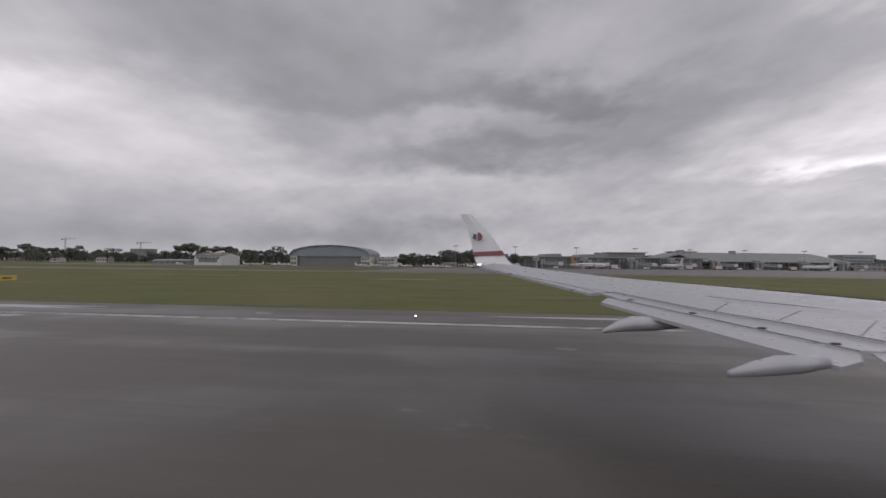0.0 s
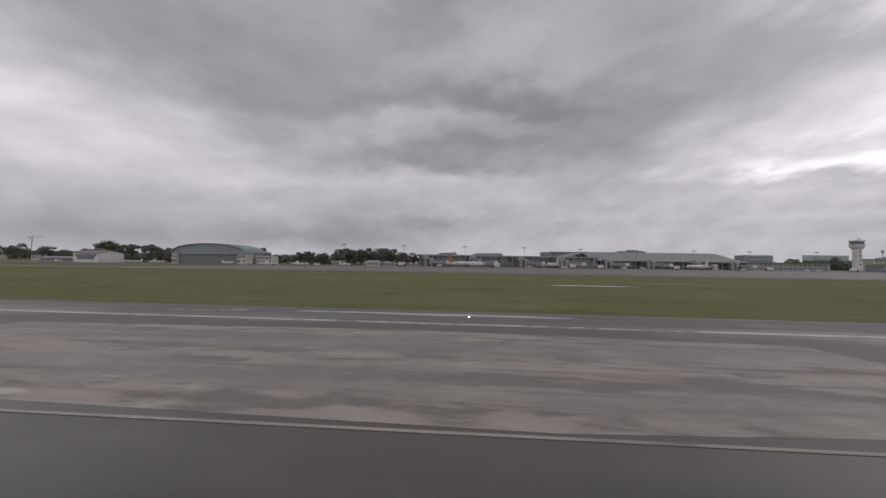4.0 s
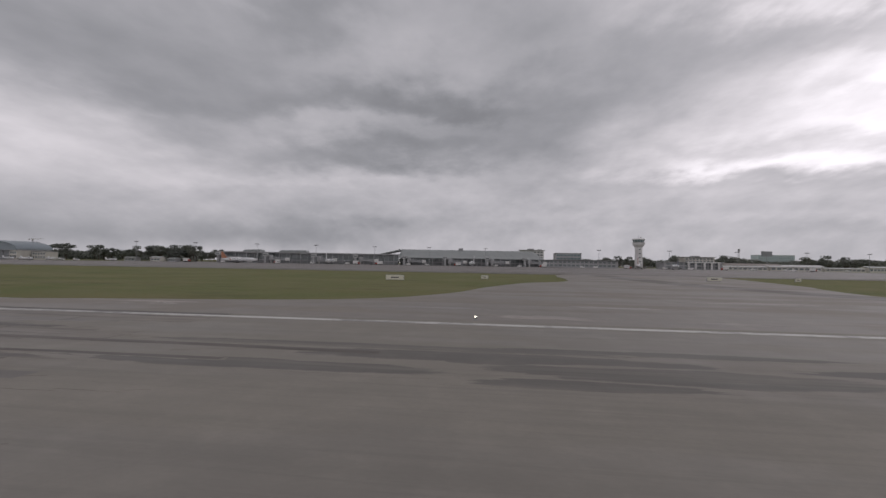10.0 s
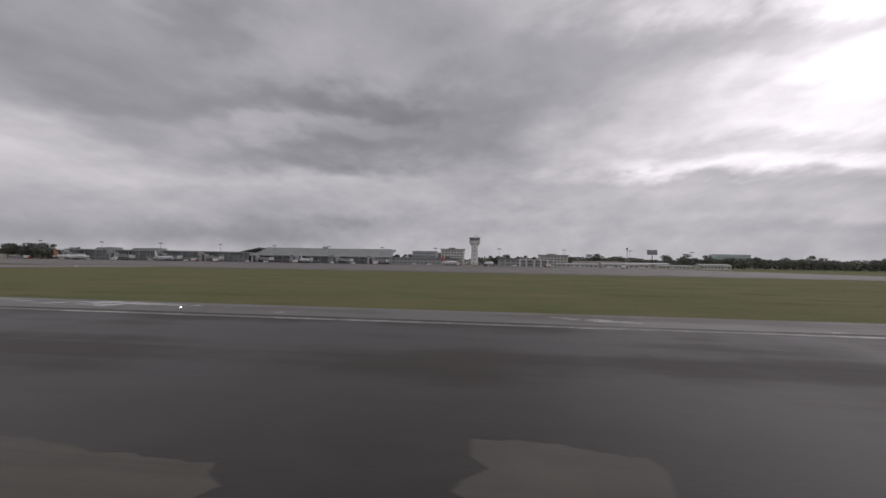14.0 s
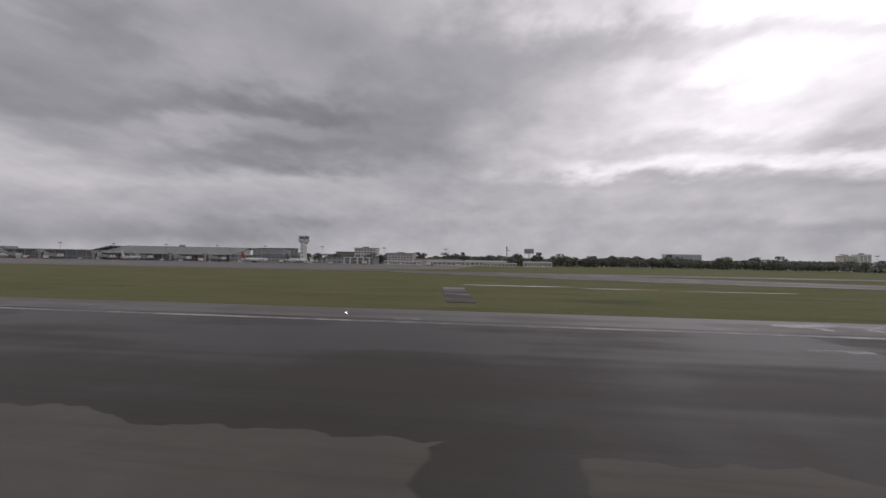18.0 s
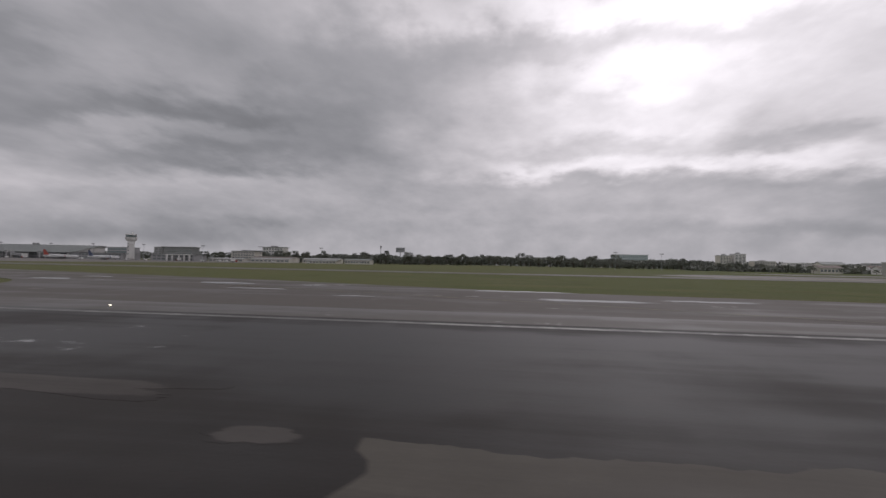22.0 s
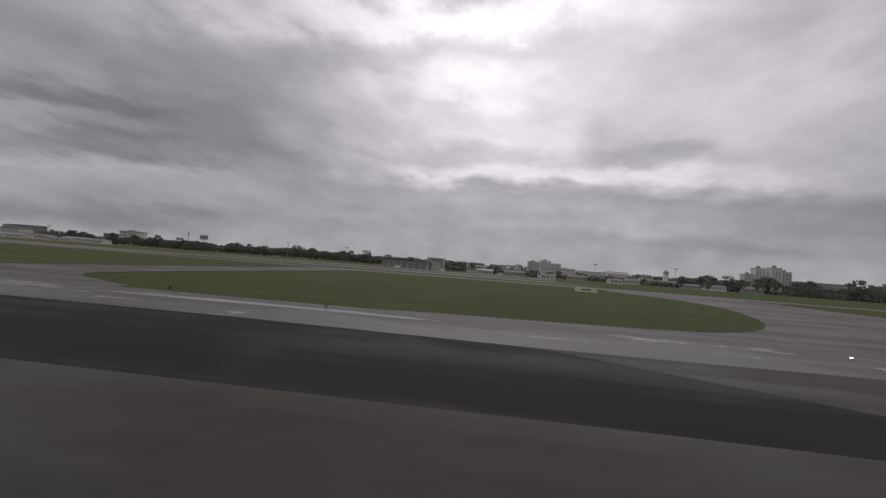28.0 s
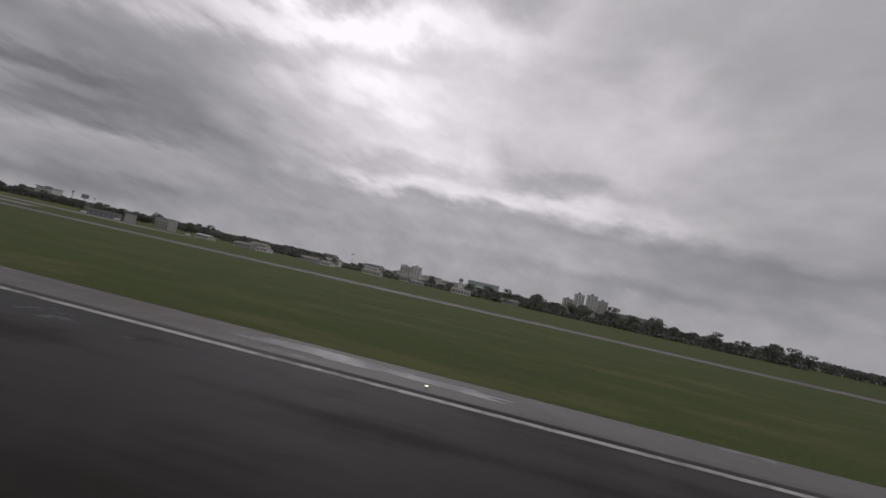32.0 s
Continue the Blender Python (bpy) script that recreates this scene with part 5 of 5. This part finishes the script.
block("apartment_tower", 1594, 1050, 24, 22, 37.5, "white apartment tower with stacked balconies", M_WHITE, M_ROOF, 10, 3, balconies=True, plant=True)
block("town_building", 1520, 1000, 56, 20, 13, "white low town building with ribbon windows", M_WHITE, M_ROOF_PALE, 3, 9)
block("town_building", 1480, 1060, 40, 20, 20, "grey town building with flat roof", M_GREY, M_ROOF, 4, 7)
block("town_building", 1640, 1040, 46, 20, 22, "pale town building with stepped roof", M_CREAM, M_ROOF, 4, 8, plant=True)
block("town_building", 1692, 1010, 50, 20, 19, "white long town building with ribbon windows", M_WHITE, M_ROOF_PALE, 4, 10)
shed("town_building", 1746, 990, 46, 30, 17, 6, "pale building with a tall pitched roof", M_CREAM, M_ROOF, 8)
block("town_building", 1870, 1000, 120, 26, 16, "long pale flat-roofed institute building", M_WHITE, M_ROOF_PALE, 3, 22)
block("town_building", 1990, 1180, 60, 26, 24, "grey town block in the haze", M_GREY, M_ROOF, 5, 9)
block("town_building", 1180, 1500, 44, 24, 30, "pale grey office cube in the haze", M_GREY, M_ROOF, 5, 6)
block("town_building", 1350, 1420, 60, 24, 22, "pale town block in the haze", M_CREAM, M_ROOF, 4, 9)
block("town_building", 1420, 1300, 36, 24, 24, "grey town block in the haze", M_GREY, M_ROOF, 4, 6)
for i, (x, y, h) in enumerate(((1936, 846, 33), (1957, 850, 45), (1979, 842, 47), (2001, 850, 41))):
    block("apartment_tower", x, y, 17, 16, h, "slim pale apartment tower with balconies", (M_CREAM, M_WHITE, M_WHITE, M_CREAM)[i], M_ROOF, 12, 3, balconies=True, plant=True, group="slim apartment towers")
block("town_building", 2060, 850, 74, 26, 26, "long grey block beside the apartment towers", M_GREY, M_ROOF, 6, 12)
block("town_building", 2150, 900, 60, 26, 18, "pale low block in the haze", M_CREAM, M_ROOF, 4, 9)


def mosque(x, y):
    t = thing("domed_tower", x, y, "pale building with a small domed tower", "tower")
    part("hall", box(-16, 16, 0, 20, 0, 9, 0.2), M_CREAM, t)
    part("shaft", box(-3, 3, 2, 8, 9, 20, 0.2), M_WHITE, t)
    part("dome", lathe([(20, 3.6), (22, 3.8), (24, 2.8), (25.4, 0.8), (26.5, 0.1)], 12, (0, 5)), M_ROOF, t, smooth=True)
    windows(t, -15, 15, 1.5, 8, 0.0, 7, 1)


mosque(1739, 700)


def fire_station():
    t = thing("fire_station", 1392, 384, "long airfield fire station with open arched bays and a watch tower", "fire station")
    part("wall", box(-20, 24, 0, 16, 0, 6.4), M_GREY, t)
    part("roof", box(-21, 25, -1.4, 17, 6.4, 6.9, 0.1), M_ROOF, t)
    # flat dark panels paint the shade inside the vehicle bays
    bay = part("bay_door", box(-2.4, 2.4, -0.12, 0.0, 0.1, 5.2), M_INNER_SHADE, t, "vehicle bay opening drawn as a panel of painted shade", where=(-17, 0, 0))
    for i in range(1, 7):
        again(bay, (-17 + 5.9 * i, 0, 0))
    part("watch_tower", box(25.5, 33, 2, 9, 0, 9.0, 0.1), M_CONC, t)
    part("watch_room", box(24.6, 34, 1, 10, 9.0, 11.2, 0.15), M_GLASS, t, "glazed watch room")
    part("watch_roof", box(24, 34.6, 0.4, 10.6, 11.2, 11.7, 0.1), M_ROOF, t)


fire_station()
block("striped_office", 1413, 440, 17, 14, 12.5, "grey office with pale horizontal sun ledges", M_CONC, M_ROOF_PALE, 4, 4, balconies=True)
for x, y, w, h, text in ((1465, 440, 16, 5, "low white house by the airfield"), (1496, 470, 22, 6, "white low house by the airfield"), (1530, 455, 14, 5, "low pale house by the airfield"),
                         (1568, 500, 20, 6, "white low house by the airfield"), (1602, 470, 13, 5, "low pale house by the airfield"), (1636, 540, 24, 7, "pale low warehouse by the airfield"), (1700, 520, 18, 5.5, "low white house by the airfield"), (1752, 580, 26, 7, "white low warehouse by the airfield"),
                         (1820, 620, 24, 8, "pale low house beside trees"), (1450, 580, 26, 10, "white house among dark trees"), (1548, 620, 24, 11, "white house among dark trees"), (1660, 660, 26, 12, "white house among dark trees"), (1590, 690, 22, 12, "white house among dark trees"), (1710, 700, 20, 11, "white house among dark trees")):
    shed("low_house", x, y, w, 14, h * 0.7, h * 0.3, text, (M_WHITE, M_CREAM, M_GREY)[int(x) % 3], M_ROOF_PALE if int(x) % 2 else M_ROOF_BROWN, max(2, int(w / 4)), "house", group="houses by the airfield")


def billboard(x, y):
    t = thing("billboard", x, y, "tall roadside billboard on a steel post", "billboard")
    part("post", bar((0, 0, 0), (0, 0, 25), 0.9, 8), M_STEEL, t)
    part("panel", box(-9, 9, -1, 1, 25, 34, 0.1), M_DARKGREY, t, "dark back of the panel")
    part("catwalk", box(-9, 9, -2.2, -1, 24.6, 25.0), M_STEEL, t)
    for sx in (-6, 0, 6):
        part("stringer", box(sx - 0.2, sx + 0.2, -1.3, -1, 25, 34), M_STEEL, t)


billboard(849, 850)
t = thing("radio_mast", 806, 858, "slim grey radio mast above the trees", "mast")
part("pole", bar((0, 0, 0), (0, 0, 38), 0.9, 6, 0.5), M_STEEL, t)
part("antenna_frame", box(-1.6, 1.6, -1.2, 1.2, 33, 38, 0.2), M_GREY, t)


# ---- aircraft ----
def airliner(x, y, turn, tail, text):
    t = thing("airliner", x, y, text, "airliner", "parked airliners", turn)
    body = lathe([(-18.5, 0.4), (-16.5, 1.0), (-11, 1.8), (-6, 2.05), (12, 2.05), (15.5, 1.85), (17.6, 1.2), (18.7, 0.3)], 14, (0, 3.6), "x")
    part("fuselage", body, M_PLANE, t, smooth=True)
    part("window_strip", box(-11, 13, -2.09, -2.0, 3.95, 4.3), M_GLASS, t)
    part("cockpit_window", box(16.1, 17.0, -1.5, 1.5, 4.3, 4.9, 0.1), M_GLASS, t)
    for s in (-1, 1):
        part("wing", slab([(4.0, 1.8 * s), (-1.5, 17 * s), (-3.0, 17 * s), (-3.5, 1.8 * s)], 2.6, 2.95), M_GREY, t)
        part("winglet", prism([(-1.9, 2.9), (-3.0, 2.9), (-3.6, 5.0), (-3.0, 5.0)], "y", 17 * s - 0.1, 17 * s + 0.1), tail, t)
        part("stabiliser", slab([(-13.6, 0.9 * s), (-16.5, 6.2 * s), (-17.8, 6.2 * s), (-17.3, 0.9 * s)], 4.6, 4.8), M_GREY, t)
        part("engine", lathe([(1.4, 0.8), (2.6, 1.05), (4.8, 1.1), (5.4, 0.95)], 12, (5.8 * s, 1.75), "x"), M_GREY, t, smooth=True)
        part("main_wheel", lathe([(3.2 * s - 0.4, 0.6), (3.2 * s + 0.4, 0.6)], 10, (-1.0, 0.6), "y"), M_RUBBER, t)
        part("gear_leg", bar((-1.0, 3.2 * s, 0.5), (-1.0, 3.2 * s, 2.8), 0.16), M_STEEL, t)
    part("nose_wheel", lathe([(-0.3, 0.45), (0.3, 0.45)], 10, (13.6, 0.45), "y"), M_RUBBER, t)
    part("nose_leg", bar((13.6, 0, 0.4), (13.6, 0, 2.2), 0.12), M_STEEL, t)
    part("tail_fin", prism([(-11.5, 5.0), (-16.2, 11.6), (-18.0, 11.6), (-17.0, 4.8)], "y", -0.2, 0.2), tail, t, "coloured tail fin")


airliner(88, 421, 14, M_ORANGE, "white airliner with an orange tail parked by the pier")
airliner(505, 470, 70, M_RED, "red-tailed airliner parked by the tower")
airliner(548, 486, 76, M_BLUE, "white airliner with a blue tail parked by the tower")
airliner(330, 486, 100, M_PLANE, "white airliner parked nose-in at the terminal")
airliner(175, 452, 100, M_PLANE, "white airliner parked nose-in at the pier")


def light_aircraft(x, y, turn):
    t = thing("light_aircraft", x, y, "small white propeller aircraft parked near the hangar", "light aircraft", "parked light aircraft", turn)
    part("fuselage", lathe([(-5.5, 0.2), (-3, 0.55), (0, 0.95), (2.6, 0.9), (3.9, 0.5), (4.3, 0.15)], 10, (0, 1.5), "x"), M_PLANE, t, smooth=True)
    part("wing", box(-0.2, 1.7, -7.5, 7.5, 2.35, 2.55, 0.08), M_PLANE, t)
    part("tail_fin", prism([(-3.8, 1.8), (-5.0, 3.9), (-6.0, 3.9), (-5.5, 1.6)], "y", -0.1, 0.1), M_PLANE, t)
    part("stabiliser", box(-5.7, -4.5, -2.4, 2.4, 1.7, 1.82), M_PLANE, t)
    part("windscreen", box(1.2, 2.2, -0.75, 0.75, 1.9, 2.35, 0.1), M_GLASS, t)
    part("propeller", box(4.3, 4.4, -0.1, 0.1, 0.5, 2.5), M_BLACK, t)
    for px, py in ((0.3, -1.2), (0.3, 1.2), (3.0, 0)):
        part("wheel", lathe([(py - 0.12, 0.3), (py + 0.12, 0.3)], 8, (px, 0.3), "y"), M_RUBBER, t)
        part("gear_leg", bar((px, py, 0.3), (px, py * 0.4, 1.2), 0.06), M_STEEL, t)
    return t


la = light_aircraft(-214, 352, 20)
for i, (x, y, a) in enumerate(((-205, 348, 200), (-190, 350, 160), (-178, 346, 10), (-98, 350, 15), (-86, 352, 190), (-72, 345, 20), (-56, 350, 170), (-46, 348, 30), (-108, 338, 5), (-20, 380, 25))):
    copy_thing(la, Matrix.Translation(at(x, y)) @ Matrix.Rotation(radians(a), 4, "Z"))


# ---- vehicles ----
def van(x, y, turn, colour, text):
    t = thing("service_van", x, y, text, "van", "apron vehicles", turn)
    part("body", prism([(-2.6, 0.45), (2.6, 0.45), (2.6, 1.2), (1.9, 1.35), (1.3, 2.3), (-2.6, 2.35)], "y", -1.0, 1.0), colour, t)
    part("side_window", box(-0.2, 1.2, -1.03, -1.0, 1.45, 2.1), M_GLASS, t)
    part("windscreen", prism([(1.95, 1.38), (2.0, 1.38), (1.42, 2.2), (1.36, 2.2)], "y", -0.85, 0.85), M_GLASS, t)
    for px in (-1.7, 1.6):
        for py in (-0.95, 0.95):
            part("wheel", lathe([(py - 0.13, 0.36), (py + 0.13, 0.36)], 10, (px, 0.36), "y"), M_RUBBER, t)
    return t


def truck(x, y, turn, text):
    t = thing("service_truck", x, y, text, "truck", "apron vehicles", turn)
    part("cargo_box", box(-4.2, 1.4, -1.25, 1.25, 1.0, 4.2, 0.06), M_WHITE, t)
    part("cab", prism([(1.6, 0.6), (3.6, 0.6), (3.6, 1.7), (3.1, 2.7), (1.6, 2.7)], "y", -1.15, 1.15), M_RED, t)
    part("chassis", box(-4.2, 3.4, -0.6, 0.6, 0.5, 1.0), M_BLACK, t)
    part("windscreen", box(3.0, 3.35, -1.0, 1.0, 1.8, 2.5, 0.05), M_GLASS, t)
    for px in (-3, -1.8, 2.6):
        for py in (-1.1, 1.1):
            part("wheel", lathe([(py - 0.17, 0.5), (py + 0.17, 0.5)], 10, (px, 0.5), "y"), M_RUBBER, t)
    return t


v1 = van(120, 442, 0, M_WHITE, "white service van parked on the apron")
tr = truck(200, 470, 0, "white-boxed service truck with a red cab on the apron")
rnd = random.Random(5)
for i in range(22):
    x = 20 + i * 33 + rnd.uniform(-9, 9)
    y = 448 + (x - 35) * 0.2 if x < 450 else 535
    copy_thing(v1 if i % 3 else tr, Matrix.Translation(at(x, y - rnd.uniform(4, 20))) @ Matrix.Rotation(radians(rnd.choice((0, 180, 20, 160))), 4, "Z"))
for x, y in ((660, 552), (700, 556), (735, 560), (780, 575), (850, 590), (-60, 366), (-40, 362), (-265, 332), (1390, 368), (1430, 366), (1480, 400)):
    copy_thing(v1, Matrix.Translation(at(x, y)) @ Matrix.Rotation(radians(rnd.choice((0, 180))), 4, "Z"))

# ---- trees ----
def tree(x, y, h, wide, seed, leaf, text, umbrella=False):
    rnd = random.Random(seed)
    t = thing("tree", x, y, text, "tree", "airfield trees")
    fork = h * (0.5 if umbrella else 0.32)
    bm = bar((0, 0, -0.2), (rnd.uniform(-0.3, 0.3), 0, fork), h * 0.022, 7, h * 0.014)
    tips = []
    for i in range(8):
        a = 2 * math.pi * i / 8 + rnd.uniform(-0.3, 0.3)
        rr = wide * rnd.uniform(0.25, 0.8)
        z = h * (rnd.uniform(0.72, 0.9) if umbrella else rnd.uniform(0.5, 0.92))
        tip = (rr * math.cos(a), rr * math.sin(a), z)
        bar((0, 0, fork * rnd.uniform(0.75, 1.0)), tip, h * 0.011, 5, h * 0.004, bm)
        tips.append(tip)
    tips.append((0, 0, h * 0.9))
    part("trunk", bm, M_BARK, t, "forked grey-brown trunk")
    bm = bmesh.new()
    for tip in tips:
        cr = wide * rnd.uniform(0.32, 0.52)
        flat = 0.38 if umbrella else 0.75
        for _ in range(58):
            v = Vector((rnd.gauss(0, 1), rnd.gauss(0, 1), rnd.gauss(0, 1))).normalized() * rnd.uniform(0.35, 1.0) ** 0.5
            c = Vector((tip[0] + v.x * cr, tip[1] + v.y * cr, min(tip[2] + v.z * cr * flat, h)))
            s = rnd.uniform(0.045, 0.085) * h * 0.8
            n = (v + Vector((rnd.uniform(-0.7, 0.7), rnd.uniform(-0.7, 0.7), rnd.uniform(-0.2, 0.9)))).normalized()
            a = n.orthogonal().normalized()
            b = n.cross(a)
            k = rnd.uniform(0, 6.28)
            a, b = a * math.cos(k) + b * math.sin(k), b * math.cos(k) - a * math.sin(k)
            q = [bm.verts.new(c + a * s), bm.verts.new(c + b * s * 0.62 + n * s * 0.18), bm.verts.new(c - a * s), bm.verts.new(c - b * s * 0.62 + n * s * 0.18)]
            bm.faces.new(q)
    part("crown", bm, leaf, t)
    return t


KINDS = [tree(-405, 518, 27, 13, 1, M_LEAF, "tall spreading umbrella-crowned tree", True), tree(-372, 510, 22, 10, 2, M_LEAF, "dense dark green rounded tree"),
         tree(-330, 505, 20, 9, 3, M_LEAF_OLIVE, "olive green broad tree"), tree(-290, 500, 17, 8, 4, M_LEAF, "dark green rounded tree"), tree(-350, 500, 14, 7, 5, M_LEAF_OLIVE, "low olive green tree")]


def plant(x, y, kind, size):
    ob = copy_thing(KINDS[kind], Matrix.Translation(at(x, y)) @ Matrix.Rotation(rnd.uniform(0, 6.28), 4, "Z"))
    ob.scale = (size, size, size * rnd.uniform(0.9, 1.1))


rnd = random.Random(11)
# rows of trees: x from, x to, y, count, kinds, size range
for x0, x1, y0, y1, n, kinds, s0, s1 in ((-440, -180, 490, 540, 20, (0, 1, 1, 2, 3), 0.75, 1.05), (-110, 30, 440, 500, 34, (1, 3, 2, 4), 0.55, 0.85), (-60, 8, 450, 480, 12, (1, 2), 0.75, 0.9), (-720, -440, 560, 680, 30, (1, 2, 3), 0.6, 1.0), (-1050, -720, 640, 720, 30, (1, 2, 0), 0.8, 1.3),
                                         (540, 900, 690, 820, 30, (1, 2, 3), 0.7, 1.0), (880, 1260, 700, 800, 40, (1, 2, 3), 0.75, 1.05), (1200, 1480, 640, 800, 38, (1, 2, 3), 0.5, 0.8), (1450, 1760, 700, 820, 40, (2, 3, 4), 0.4, 0.62),
                                         (1780, 2250, 640, 740, 40, (1, 2, 3), 0.85, 1.25), (240, 440, 1000, 1060, 10, (1, 2), 0.9, 1.2), (1400, 1700, 470, 640, 34, (3, 4, 4, 2), 0.3, 0.55), (1700, 2080, 540, 640, 24, (2, 4, 3), 0.6, 0.9)):
    for i in range(n):
        plant(x0 + (x1 - x0) * (i + rnd.uniform(0.1, 0.9)) / n, rnd.uniform(y0, y1), rnd.choice(kinds), rnd.uniform(s0, s1))

# far woods: clumped crowns with a ragged top, too many to count
def far_wood(x0, x1, y, h, count, seed, text):
    r = random.Random(seed)
    bm = bmesh.new()
    for _ in range(count):
        x = r.uniform(x0, x1)
        top_here = h * (0.72 + 0.35 * noise.noise((x * 0.012, seed, 0)) + 0.12 * noise.noise((x * 0.06, seed, 3)))
        c = Vector((x, y + r.uniform(-20, 20), r.uniform(0.05, 1.0) ** 0.7 * top_here))
        n = Vector((r.uniform(-1, 1), r.uniform(-1, 0.2), r.uniform(-0.3, 1))).normalized()
        a = n.orthogonal().normalized()
        b = n.cross(a)
        s = r.uniform(1.6, 3.4)
        bm.faces.new([bm.verts.new(c + a * s), bm.verts.new(c + b * s * 0.7), bm.verts.new(c - a * s), bm.verts.new(c - b * s * 0.7)])
    tagged(part("far_wood", bm, M_LEAF, None), text, "woodland", kind="stuff")


far_wood(-1350, -100, 1350, 34, 8000, 1, "distant dark woodland along the horizon")
far_wood(-1500, -430, 760, 19, 9000, 6, "dark tree belt behind scattered houses")
far_wood(-430, -60, 560, 14, 3600, 7, "dark tree belt behind the hangar")
far_wood(-300, 1000, 1400, 24, 6000, 2, "distant dark woodland along the horizon")
far_wood(520, 900, 840, 19, 4200, 8, "dense dark tree belt behind the cargo sheds")
far_wood(700, 1450, 880, 23.5, 15000, 3, "dense dark tree belt beyond the airfield")
far_wood(1400, 3000, 1300, 32, 10000, 4, "distant dark woodland along the horizon")
far_wood(1400, 1760, 830, 11, 4000, 10, "low dark tree belt beyond the airfield")
far_wood(1740, 2700, 860, 24, 10000, 5, "dense dark tree belt beyond the airfield")
far_wood(1330, 2250, 690, 8, 8000, 9, "low bushes and young trees along the airfield fence")

# ---- concrete runway slabs ----
for bed, x0, count in ((slab_beds[0], 284, 8), (slab_beds[1], 431, 6)):
    pitch = (56.0 if count == 8 else 39.0) / count
    first = part("slab", box(-pitch / 2 + 0.045, pitch / 2 - 0.045, -3.552, 3.552, 0.0, 0.0055), M_SLAB, bed, where=(x0 + pitch / 2, -22.3, 0.0845))
    for i in range(count):
        for j in range(7):
            if i or j:
                again(first, (x0 + pitch * (i + 0.5), -22.3 + 7.12 * j, 0.0845))
